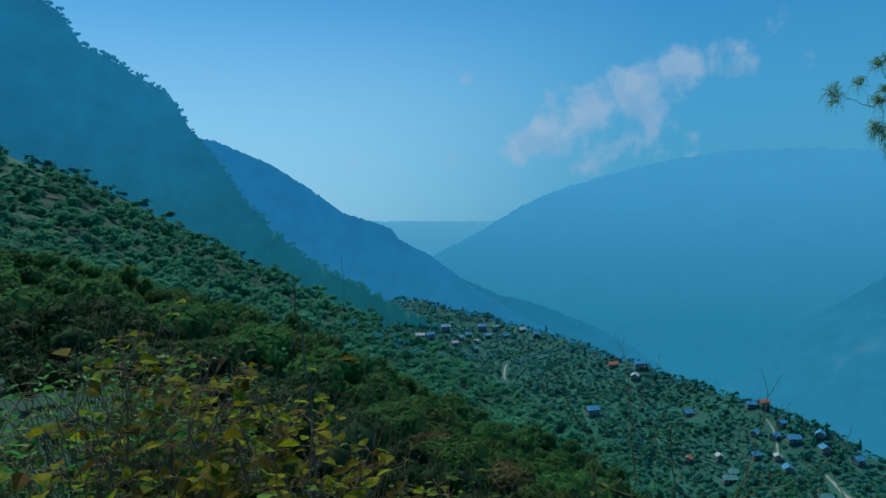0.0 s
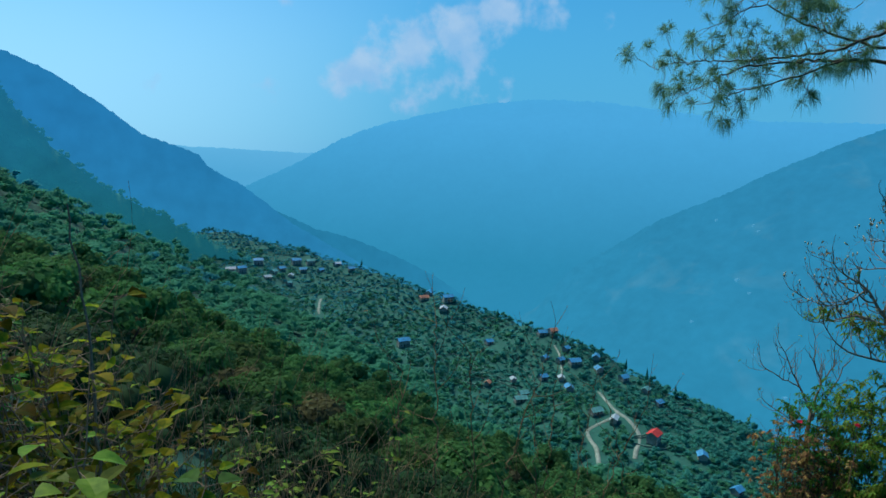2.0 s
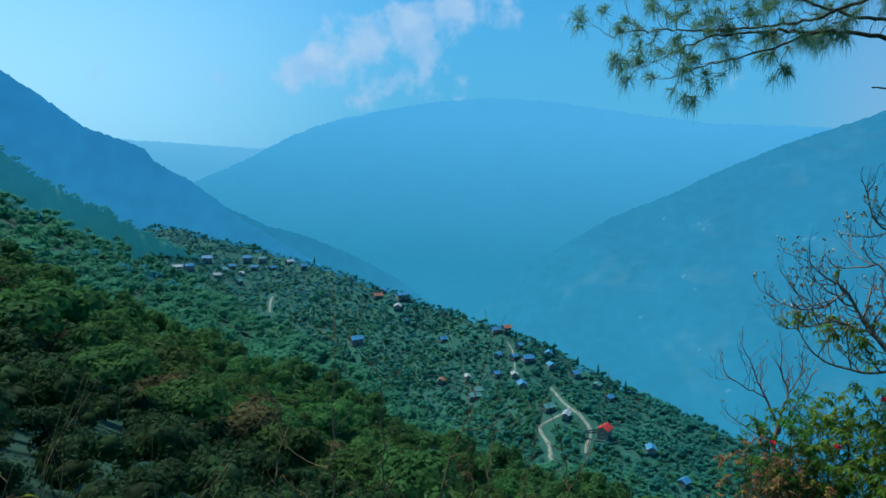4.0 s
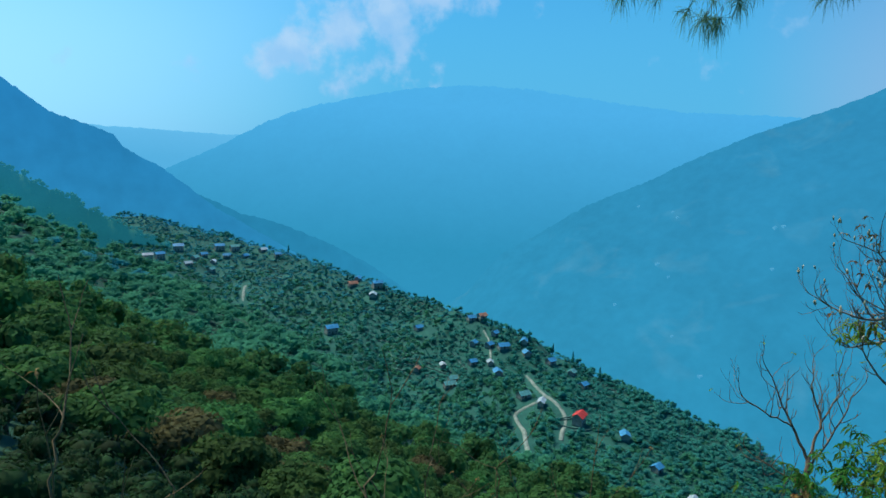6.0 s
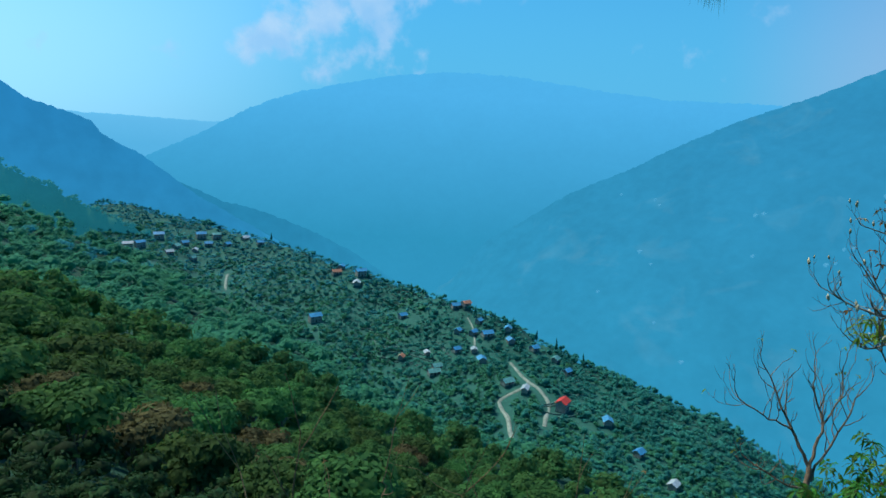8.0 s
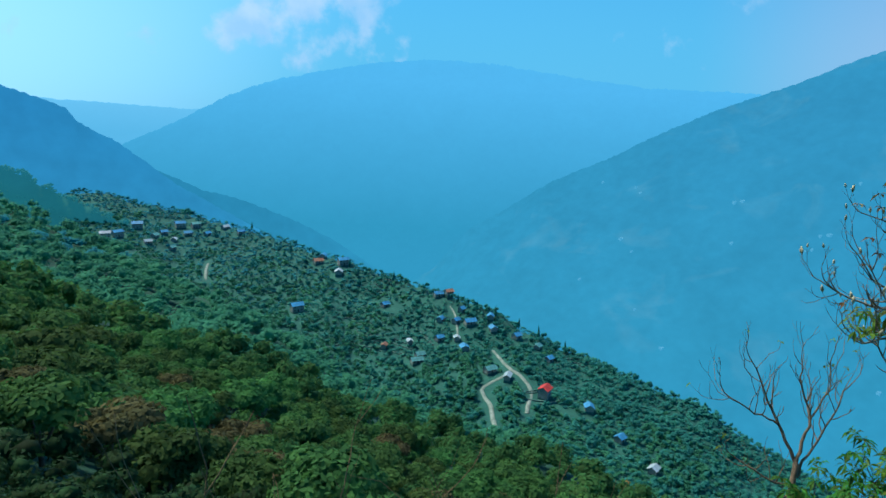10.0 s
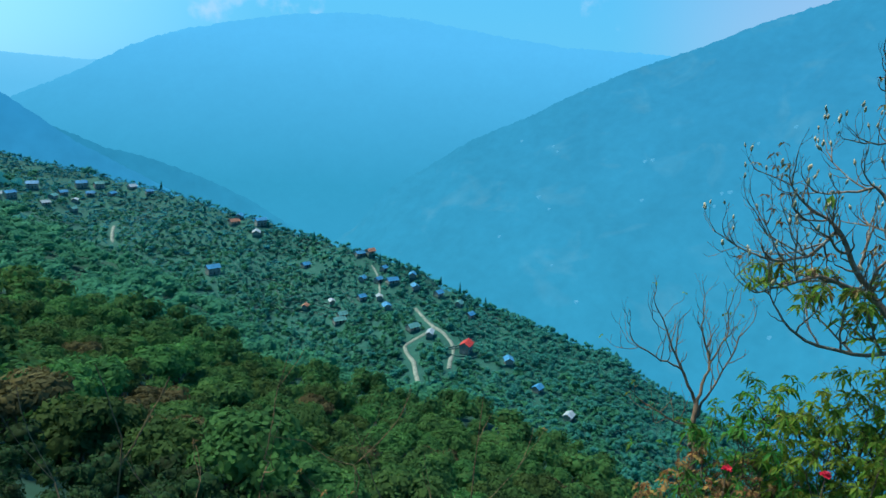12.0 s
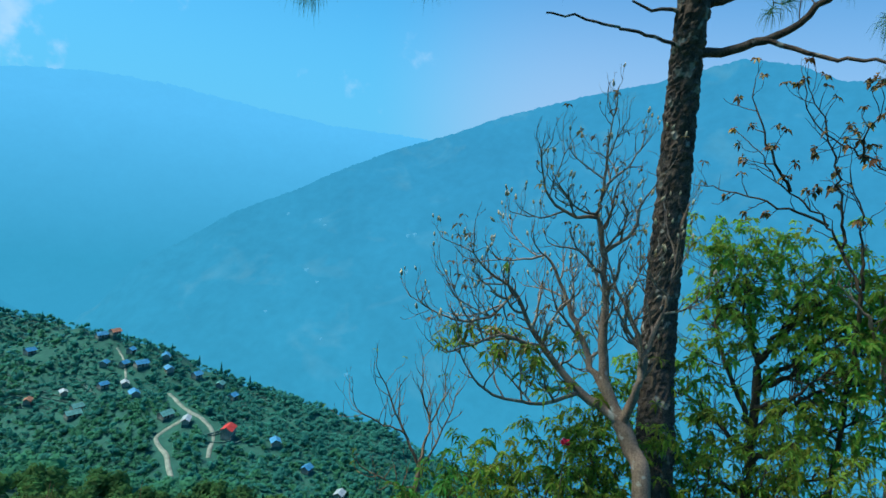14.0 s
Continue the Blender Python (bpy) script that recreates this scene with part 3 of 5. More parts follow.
HOUSES = [
    (183.1, 251.6, 6.4, 5.0, 35, "red"), (198.2, 234.9, 4.6, 4.0, 60, "blue"), (196.8, 210.0, 4.2, 3.6, 20, "blue"), (170.3, 285.3, 6.2, 4.4, 10, "teal"), (173.5, 272.0, 5.5, 3.0, 48, "white"),
    (142.4, 320.6, 6.6, 4.2, 0, "teal"), (146.5, 326.0, 5.0, 4.0, 5, "teal"), (170.5, 316.3, 5.0, 4.4, 75, "blue"), (172.4, 329.9, 3.6, 3.2, 70, "white"), (186.7, 341.2, 6.6, 4.6, 0, "blue"),
    (197.2, 329.8, 4.6, 4.0, 80, "blue"), (207.2, 318.2, 4.8, 4.2, 15, "blue"), (174.0, 357.1, 4.0, 3.6, 40, "blue"), (190.2, 359.7, 4.0, 3.6, 30, "blue"), (185.2, 385.9, 5.6, 4.2, 0, "blue"),
    (192.0, 383.4, 5.4, 4.2, 10, "rust"), (139.6, 470.1, 6.6, 5.2, 70, "white"), (147.9, 486.5, 8.0, 5.0, 5, "blue"), (131.8, 502.9, 7.2, 5.0, 10, "rust"), (139.0, 513.4, 6.0, 4.6, 60, "blue"),
    (96.0, 420.0, 8.0, 5.4, 10, "blue"), (194.7, 185.9, 4.2, 3.4, 25, "white"), (210.8, 288.2, 4.2, 3.6, 20, "blue"), (132.7, 348.3, 3.4, 3.0, 50, "rust"), (147.4, 343.4, 3.4, 3.0, 80, "white"),
    (37.9, 672.2, 9.0, 6.0, 10, "blue"), (0.0, 650.1, 9.0, 6.0, 0, "blue"), (77.8, 650.0, 7.0, 5.0, 30, "white"), (52.2, 668.2, 8.0, 5.0, 15, "teal"), (-24.5, 602.1, 8.0, 5.0, 5, "white"), (-15.6, 616.2, 8.0, 5.0, 30, "blue"), (14.0, 625.0, 7.0, 5.0, 60, "teal"),
    (22.0, 640.0, 6.0, 4.6, 20, "blue"), (30.0, 628.0, 6.0, 4.4, 75, "white"), (43.0, 646.0, 6.5, 4.6, 5, "blue"), (60.0, 640.0, 6.0, 4.4, 40, "blue"), (8.0, 604.0, 6.0, 4.4, 15, "white"), (27.0, 602.0, 5.5, 4.2, 50, "teal"), (88.0, 620.0, 6.0, 4.6, 10, "blue"),
    (181.0, 349.0, 4.4, 3.6, 25, "blue"), (201.5, 341.0, 4.6, 3.8, 55, "blue"), (214.0, 305.0, 4.2, 3.6, 35, "teal"), (163.0, 335.0, 4.4, 3.6, 10, "blue"), (152.0, 400.0, 5.0, 4.0, 15, "blue"),
]
WORDS = {"blue": "small whitewashed house under a blue tin roof", "red": "house with a bright red tin roof beside the road", "teal": "farmhouse under a weathered green tin roof", "white": "hut under a bright bare tin roof", "rust": "hut under a rusty red tin roof"}
ROADS = [
    [(186.5, 310.4), (182.7, 289.8), (180.4, 279.8), (173.9, 276.6), (166.0, 276.0), (159.1, 273.0), (156.5, 264.7), (155.1, 256.7), (150.4, 246.4), (147, 238)],
    [(180.9, 280.7), (181.6, 271.8), (181.0, 262.6), (177.9, 255.8), (170.9, 247.6), (166, 241)],
    [(186.8, 369.8), (185.1, 358.7), (180.8, 347.1), (175.5, 335.0), (171, 324)],
    [(55.1, 565.3), (49.0, 534.8), (45.6, 504.4)],
]
WIDE = (0.95, 1.0, 0.55, 1.0)


def finer(line, step=2.0):
    out = []
    for k in range(len(line) - 1):
        p0, p1, p2, p3 = (Vector(line[max(0, min(len(line) - 1, k + j))]) for j in (-1, 0, 1, 2))
        n = max(2, int((p2 - p1).length / step))
        for i in range(n):
            t = i / n
            out.append(0.5 * (2 * p1 + (p2 - p0) * t + (2 * p0 - 5 * p1 + 4 * p2 - p3) * t * t + (3 * p1 - p0 - 3 * p2 + p3) * t ** 3))
    return out + [Vector(line[-1])]


road_points = []
for line, wide in zip(ROADS, WIDE):
    pts = finer(line)
    road_points += [(p.x, p.y) for p in pts]
    v, f = [], []
    for k, p in enumerate(pts):
        d = (pts[min(k + 1, len(pts) - 1)] - pts[max(k - 1, 0)]).normalized()
        side = Vector((-d.y, d.x))
        half = wide * (1 + 0.2 * noise.noise((p.x * 0.3, p.y * 0.3, 3)))
        z = max(ground_z(*(p + side * o)) for o in (-half, 0, half)) + 0.1
        for o, dz in ((-half - 0.8, -3.0), (-half, 0.0), (0, 0.08), (half, 0.0), (half + 0.8, -3.0)):
            q = p + side * o
            v.append((q.x, q.y, z + dz))
    tagged(mesh_object("road", v, grid_faces(len(pts), 5), DIRT), "pale dirt village road winding down the spur", "road", kind="structure")
for hx, hy, w, d, turn, roof in HOUSES:
    house(hx, hy, w, d, turn, roof, WORDS[roof], 2 if roof == "red" or w > 7.5 else 1)

# terraced fields: dry-stone walls along the contours
for tx, ty, rows, length in ((128, 348, 9, 40), (140, 330, 6, 26), (190, 245, 5, 16), (76, 556, 6, 44), (160, 420, 5, 30), (225, 275, 4, 30)):
    for k in range(rows):
        x, y = tx + rng.uniform(-3, 3), ty + rng.uniform(-3, 3)
        for _ in range(k * 4):
            gx, gy = ground_z(x + 1, y) - ground_z(x - 1, y), ground_z(x, y + 1) - ground_z(x, y - 1)
            g = math.hypot(gx, gy) + 1e-6
            x, y = x + gx / g, y + gy / g
        line = []
        for _ in range(int(length / 2)):
            line.append(Vector((x, y)))
            gx, gy = ground_z(x + 2, y) - ground_z(x - 2, y), ground_z(x, y + 2) - ground_z(x, y - 2)
            g = math.hypot(gx, gy) + 1e-6
            x, y = x - gy / g * 2, y + gx / g * 2
        v = []
        for k2, p in enumerate(line):
            d = (line[min(k2 + 1, len(line) - 1)] - line[max(k2 - 1, 0)]).normalized()
            side = Vector((-d.y, d.x))
            z = ground_z(p.x, p.y)
            for o, dz in ((-0.25, -1.0), (-0.25, 0.6), (0.25, 0.6), (0.25, -1.0)):
                q = p + side * o
                v.append((q.x, q.y, z + dz + 0.12 * noise.noise((q.x, q.y, dz))))
        tagged(mesh_object("terrace_wall", v, grid_faces(len(line), 4), STONE, False), "low dry-stone wall of a terraced field", "terrace wall", "terrace walls", kind="structure")


def clear(x, y):
    for hx, hy, w, *_ in HOUSES:
        k = 1 - 7.0 / math.hypot(hx, hy)
        if (x - hx) ** 2 + (y - hy) ** 2 < (w * 0.75 + 1) ** 2 or (x - hx * k) ** 2 + (y - hy * k) ** 2 < (w * 0.6) ** 2:
            return False
    for px, py in road_points:
        if (x - px) ** 2 + (y - py) ** 2 < 9 or (x - px * 0.98) ** 2 + (y - py * 0.98) ** 2 < 8:
            return False
    return noise.noise(Vector((x / 34, y / 34, 4))) + 0.45 * noise.noise(Vector((x / 10, y / 10, 2))) > -0.68


def spur_r(a):
    r1, r2 = lerp(a, CREST_R), lerp(a, B_R)
    r2 = max(r2, r1 * 1.6)
    return rng.uniform(r1 + 0.4 * (r2 - r1), r2 * 1.02)


spur = spread(24000, -14, 75, spur_r, lambda r: rng.uniform(0.8, 2.2) * (1 + r / 1500) * (1.5 if rng.uniform() < 0.08 else 1), 0.42, clear)
def spur_share(x, y):
    a, r = math.degrees(math.atan2(x, y)), math.hypot(x, y)
    r1, r2 = lerp(a, CREST_R), lerp(a, B_R)
    return (r - r1) / (max(r2, r1 * 1.6) - r1)


# greener low down, haze-tinted foliage further out on the spur
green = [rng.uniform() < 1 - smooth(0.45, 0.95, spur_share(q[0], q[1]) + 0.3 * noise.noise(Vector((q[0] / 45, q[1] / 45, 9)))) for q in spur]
woods("ravine_woods", "green trees and bushes climbing out of the ravine", [q for q, g in zip(spur, green) if g], HALF_HAZED, 22, np.random.default_rng(10), 0.13, 0.75, 0.85, 0.4, (4, 6), 0.5)
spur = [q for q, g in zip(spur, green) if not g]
# the farthest bushes take the bluest foliage, in place of real haze
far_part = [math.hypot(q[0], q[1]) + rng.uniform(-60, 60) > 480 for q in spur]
woods("upper_spur_woods", "trees and bushes round the upper hamlet, blued for haze", [q for q, g in zip(spur, far_part) if g], HAZED_FAR, 18, np.random.default_rng(39), 0.13, 0.8, 0.7, 0.25, (3, 5), 0.6)
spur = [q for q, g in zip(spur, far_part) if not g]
woods("spur_woods", "scattered trees and bushes round the fields of the village spur", spur, HAZED_SPUR, 18, np.random.default_rng(9), 0.13, 0.8, 0.7, 0.25, (3, 5), 0.6)
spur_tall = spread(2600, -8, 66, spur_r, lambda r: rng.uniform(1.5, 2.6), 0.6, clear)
woods("spur_trees", "round-crowned trees standing among the fields of the spur", spur_tall, HAZED_SPUR, 26, np.random.default_rng(29), 0.12, 0.95, 1.15, 0.9, (4, 6), 0.6)


def off_road(x, y):
    return all((x - px) ** 2 + (y - py) ** 2 > 4.5 for px, py in road_points) and all((x - h[0]) ** 2 + (y - h[1]) ** 2 > (h[2] * 0.65) ** 2 for h in HOUSES)


tufts = spread(4500, -6, 62, spur_r, lambda r: rng.uniform(0.3, 0.8), 0.4, off_road)
woods("field_scrub", "low scrub and crop tufts on the terraced fields", tufts, HAZED_SPUR, 4, np.random.default_rng(19), 0.22, 0.6, 0.7, 0.2, (2, 3), 0.7)

# slender conifers and one great tree on the spur's crest
SLIM = []
for k in range(3):
    g9 = np.random.default_rng(60 + k)
    v, f = clump(9, 60, 0.1, 0.45, 1.0, g9)
    v[:, 2] = v[:, 2] * 2.6 + 1.9
    v[:, :2] *= (1.15 - 0.25 * np.clip(v[:, 2:3], 0, 4))
    SLIM.append(raw_mesh("crown", v, f, HAZED_SPUR))
TRUNK_SLIM = tubes_mesh("trunk", [([(0, 0, -0.6), (0, 0, 0.2), (0.02, 0, 0.7)], [0.1, 0.07, 0.04])], BARK, 6)
v, f = clump(14, 120, 0.1, 0.7, 0.85, np.random.default_rng(66))
ROUND = raw_mesh("crown", v + np.array([0, 0, 0.55]), f, HAZED_SPUR)
crest_trees = [(ca, cr, rng.uniform(1.4, 2.4), int(rng.integers(0, 3))) for ca, cr in ((12.3, 560), (14.2, 545), (21.5, 462), (22.6, 455), (27.5, 415), (28.4, 412), (29.3, 405), (31.0, 398), (33.2, 392), (35.0, 384), (37.5, 376), (9.0, 640), (17.5, 505), (19.0, 490))]
for ca, cr, size, k in crest_trees + [(3.8, 715, 6.0, 9), (1.2, 720, 3.6, 9), (29.0, 400, 2.4, 9)]:
    x, y = cr * math.sin(radians(ca)), cr * math.cos(radians(ca))
    root = new("slender_conifer" if k < 9 else "great_tree")
    root.matrix_basis = Matrix.Translation((x, y, ground_z(x, y))) @ Matrix.Rotation(ca, 4, "Z") @ Matrix.Scale(size, 4)
    for name, me in (("trunk", TRUNK_SLIM), ("crown", SLIM[k] if k < 9 else ROUND)):
        ob = new(name, me)
        ob.parent = root
    tagged(root, "slim dark conifer standing on the spur's skyline" if k < 9 else "large round-crowned tree above the village", "tree", "skyline trees")

# far hamlets across the valley, their paleness in the haze painted as an emissive colour
HAMLET = material("hamlet_haze", (0.05, 0.08, 0.09), 1.0, 0.2, 0.1, glow=(0.062, 0.31, 0.52), glow_strength=1.0)
across = bpy.data.objects["backdrop_across_ridge"].data
picks = [p.center.copy() for p in across.polygons if -520 < p.center.z < -60 and 38 < math.degrees(math.atan2(p.center.x, p.center.y)) < 74]
v, f = [], []
g11 = np.random.default_rng(11)
for _ in range(45):
    c = picks[int(g11.integers(0, len(picks)))]
    if noise.noise(Vector((c.x / 160, c.y / 160, 3))) < 0.05:
        continue
    w, h = g11.uniform(2.5, 5), g11.uniform(2, 3.5)
    k = len(v)
    v += [(c.x + sx * w, c.y + sy * w, c.z + sz) for sz in (-4, h) for sx, sy in ((-1, -1), (1, -1), (1, 1), (-1, 1))] + [(c.x - w, c.y, c.z + h * 1.7), (c.x + w, c.y, c.z + h * 1.7)]
    f += [(k, k + 1, k + 5, k + 4), (k + 1, k + 2, k + 6, k + 5), (k + 2, k + 3, k + 7, k + 6), (k + 3, k, k + 4, k + 7), (k + 4, k + 5, k + 9, k + 8), (k + 7, k + 8, k + 9, k + 6), (k + 4, k + 8, k + 7), (k + 5, k + 6, k + 9)]
tagged(mesh_object("far_hamlet_houses", v, f, HAMLET, False), "tiny pale houses scattered over the hazy far slope", "houses", kind="stuff")

# ---- trees and shrubs beside the viewpoint ----
PINE_BARK = material("plated_pine_bark", (0.15, 0.115, 0.09), 0.95, 0.5, 9, (0.032, 0.025, 0.022), 0.8)
PALE_BARK = material("smooth_grey_bark", (0.36, 0.265, 0.195), 0.85, 0.35, 7, (0.17, 0.12, 0.09), 0.4)
TWIG = material("brown_twigs", (0.26, 0.18, 0.12), 0.85, 0.35, 12, (0.13, 0.09, 0.06))
BUDS = material("ochre_buds", (0.62, 0.54, 0.35), 0.7, 0.3, 20)
NEEDLES = material("pine_needles", (0.22, 0.37, 0.19), 0.6, 0.3, 3, (0.12, 0.23, 0.11), random_hue=0.3, island=True, translucent=0.5)
LEAF_GREEN = material("glossy_green_leaves", (0.095, 0.26, 0.04), 0.5, 0.35, 4, (0.05, 0.14, 0.025), random_hue=0.5, island=True, translucent=0.5, gloss=0.15)
LEAF_LEAFY = material("fresh_green_leaves", (0.27, 0.43, 0.07), 0.5, 0.35, 4, (0.13, 0.27, 0.045), random_hue=0.5, island=True, translucent=0.62, gloss=0.12)
LEAF_LIME = material("yellow_green_leaves", (0.27, 0.36, 0.05), 0.5, 0.35, 4, (0.12, 0.22, 0.03), random_hue=0.5, island=True, translucent=0.55, gloss=0.12)
LEAF_GOLD = material("yellowing_leaves", (0.28, 0.22, 0.008), 0.6, 0.35, 5, (0.045, 0.11, 0.012), random_hue=0.75, island=True, translucent=0.45, gloss=0.06)
LEAF_RUST = material("rusty_leaves", (0.34, 0.18, 0.055), 0.6, 0.35, 5, (0.18, 0.12, 0.05), random_hue=0.5, island=True, translucent=0.3)
PETAL = material("crimson_petals", (0.75, 0.03, 0.08), 0.5, 0.3, 8, translucent=0.3)
STRAW = material("dry_straw_stems", (0.23, 0.165, 0.085), 0.85, 0.3, 9, (0.10, 0.07, 0.04))
BARK_DARK = material("dark_bark", (0.11, 0.08, 0.055), 0.9, 0.35, 9, (0.05, 0.036, 0.026))


def add_patches(m, colour, scale, edge):
    """Lichen or bare flakes: a second colour where a noise runs high."""
    n, l = m.node_tree.nodes, m.node_tree.links
    b = n["Principled BSDF"]
    was = b.inputs["Base Color"].links[0].from_socket
    spot, cut, mix, where = n.new("ShaderNodeTexNoise"), n.new("ShaderNodeMapRange"), n.new("ShaderNodeMix"), n.new("ShaderNodeTexCoord")
    spot.inputs["Scale"].default_value, spot.inputs["Detail"].default_value = scale, 5
    l.new(where.outputs["Object"], spot.inputs["Vector"])
    cut.inputs[1].default_value, cut.inputs[2].default_value = edge, edge + 0.07
    l.new(spot.outputs[0], cut.inputs[0])
    mix.data_type = "RGBA"
    mix.inputs[7].default_value = (*colour, 1)
    l.new(cut.outputs[0], mix.inputs[0])
    l.new(was, mix.inputs[6])
    l.new(mix.outputs[2], b.inputs["Base Color"])


add_patches(PINE_BARK, (0.34, 0.33, 0.28), 6.0, 0.6)
add_patches(PALE_BARK, (0.46, 0.44, 0.38), 9.0, 0.6)
UP = np.array([0.0, 0.0, 1.0])


def unit(v):
    return v / (np.linalg.norm(v) + 1e-9)


class Leaves:
    """Collects leaf blades, each a folded, drooping lens of four triangles."""

    def __init__(self):
        self.v, self.f = [], []

    def blade(self, p, d, length, width, droop, gen):
        d = unit(d)
        side = unit(np.cross(d, UP + gen.normal(size=3) * 0.5))
        k = len(self.v)
        mid = p + d * length * 0.5 - UP * droop * length * 0.12
        tip = p + d * length * 0.92 - UP * droop * length * 0.5
        lift = np.cross(side, d) * width * 0.18
        self.v += [p, mid + side * width * 0.5 + lift, mid, mid - side * width * 0.5 + lift, tip]
        self.f += [(k, k + 1, k + 2), (k, k + 2, k + 3), (k + 1, k + 4, k + 2), (k + 2, k + 4, k + 3)]

    def broad(self, p, d, length, width, droop, gen):
        """An ovate leaf with a midrib, cupped and bending down towards its tip."""
        d = unit(d)
        side = unit(np.cross(d, UP + gen.normal(size=3) * 0.4))
        lift = np.cross(side, d)
        k = len(self.v)
        rows = ((0.0, 0.0), (0.14, 0.62), (0.36, 1.0), (0.62, 0.82), (0.84, 0.42), (1.0, 0.0))
        for t, w in rows:
            c = p + d * length * t - UP * droop * length * 0.45 * t * t
            self.v += [c + side * width * 0.5 * w + lift * width * 0.16 * w, c, c - side * width * 0.5 * w + lift * width * 0.16 * w]
        for r in range(len(rows) - 1):
            a, b = k + 3 * r, k + 3 * r + 3
            self.f += [(a, a + 1, b + 1, b), (a + 1, a + 2, b + 2, b + 1)]

    def palm(self, p, axis, n, length, width, droop, gen):
        a = unit(axis)
        s = unit(np.cross(a, UP + gen.normal(size=3) * 0.1))
        t = np.cross(a, s)
        for k in range(n):
            w = 2 * math.pi * k / n + gen.uniform(-0.4, 0.4)
            d = a * gen.uniform(0.2, 0.7) + s * math.cos(w) + t * math.sin(w) - UP * droop * 0.5
            self.blade(p, d, length * gen.uniform(0.7, 1.2), width * gen.uniform(0.8, 1.2), droop, gen)

    def mesh(self, name, mat):
        me = bpy.data.meshes.new(name)
        me.from_pydata([tuple(q) for q in self.v], [], self.f)
        me.materials.append(mat)
        return me


def grow(p, d, length, rad, depth, gen, lines, tips, wander=0.25, rise=0.1, kids=(2, 3), angle=0.6, shrink=0.7):
    n = 4
    pts, d = [p], unit(d)
    for _ in range(n):
        d = unit(d + gen.normal(size=3) * wander * 0.5 + UP * rise)
        p = p + d * length / n
        pts.append(p)
    lines.append(([tuple(q) for q in pts], [rad * (1 - 0.4 * i / n) for i in range(n + 1)]))
    if depth == 0:
        tips.append((p, d))
        return
    for _ in range(int(gen.integers(kids[0], kids[1] + 1))):
        side = unit(np.cross(d, gen.normal(size=3)))
        grow(p, d * math.cos(angle) + side * math.sin(angle) * gen.uniform(0.6, 1.2), length * shrink * gen.uniform(0.75, 1.2), rad * 0.6, depth - 1, gen, lines, tips, wander, rise, kids, angle, shrink)


def limb(line, r0, r1, gen, jitter=0.02):
    """A smooth, slightly crooked limb through the given points."""
    pts = finer([Vector(p) for p in line], 0.09)
    n = len(pts)
    out = [tuple(p + Vector(gen.normal(size=3)) * jitter * (0 if i in (0, n - 1) else 1)) for i, p in enumerate(pts)]
    return out, [r0 + (r1 - r0) * (i / max(1, n - 1)) ** 0.8 for i in range(n)]


def planted(name, x, y, label, category, group="", z=None):
    root = new(name)
    root.location = (x, y, ground_z(x, y) if z is None else z)
    return tagged(root, label, category, group)


def hang(name, me, root, label=""):
    ob = new(name, me)
    ob.parent = root
    ob.location = -root.location
    if label:
        ob["label"] = label
    if name in ("twigwork", "needles", "foliage", "dry_leaves", "stems", "stalks", "leaves"):
        ob["kind"] = "stuff"
    return ob


def bud_mesh():
    """One fat pointed bud, its tip up, one unit long."""
    v, f = [(0, 0, -0.1)], []
    for h, w in ((0.25, 0.21), (0.6, 0.18)):
        v += [(math.cos(q) * w, math.sin(q) * w, h) for q in (0, 1.257, 2.513, 3.77, 5.027)]
    v.append((0, 0, 1.0))
    for j in range(5):
        m = (j + 1) % 5
        f += [(0, 1 + m, 1 + j), (1 + j, 1 + m, 6 + m, 6 + j), (6 + j, 6 + m, 11)]
    me = bpy.data.meshes.new("bud")
    me.from_pydata(v, [], f)
    me.materials.append(BUDS)
    me.polygons.foreach_set("use_smooth", [True] * len(me.polygons))
    return me


def twigs_on(limbs, gen, step, length, rad, depth, rise, start=0.3, wander=0.3, each=1):
    lines, tips = [], []
    for pts, radii in limbs:
        travelled = 0.0
        for i in range(1, len(pts)):
            p, q = np.array(pts[i - 1]), np.array(pts[i])
            travelled += np.linalg.norm(q - p)
            if i / len(pts) < start or travelled < step:
                continue
            travelled = gen.uniform(-0.3, 0.3) * step
            d = unit(q - p)
            for _ in range(each):
                side = unit(np.cross(d, gen.normal(size=3)))
                grow(q, d * 0.5 + side * 0.9, length * gen.uniform(0.6, 1.3), min(rad, radii[i] * 0.7), depth, gen, lines, tips, wander, rise, (1, 2), 0.55, 0.75)
        grow(np.array(pts[-1]), np.array(pts[-1]) - np.array(pts[-2]), length, radii[-1], depth, gen, lines, tips, wander, rise, (2, 2), 0.5, 0.75)
    return lines, tips


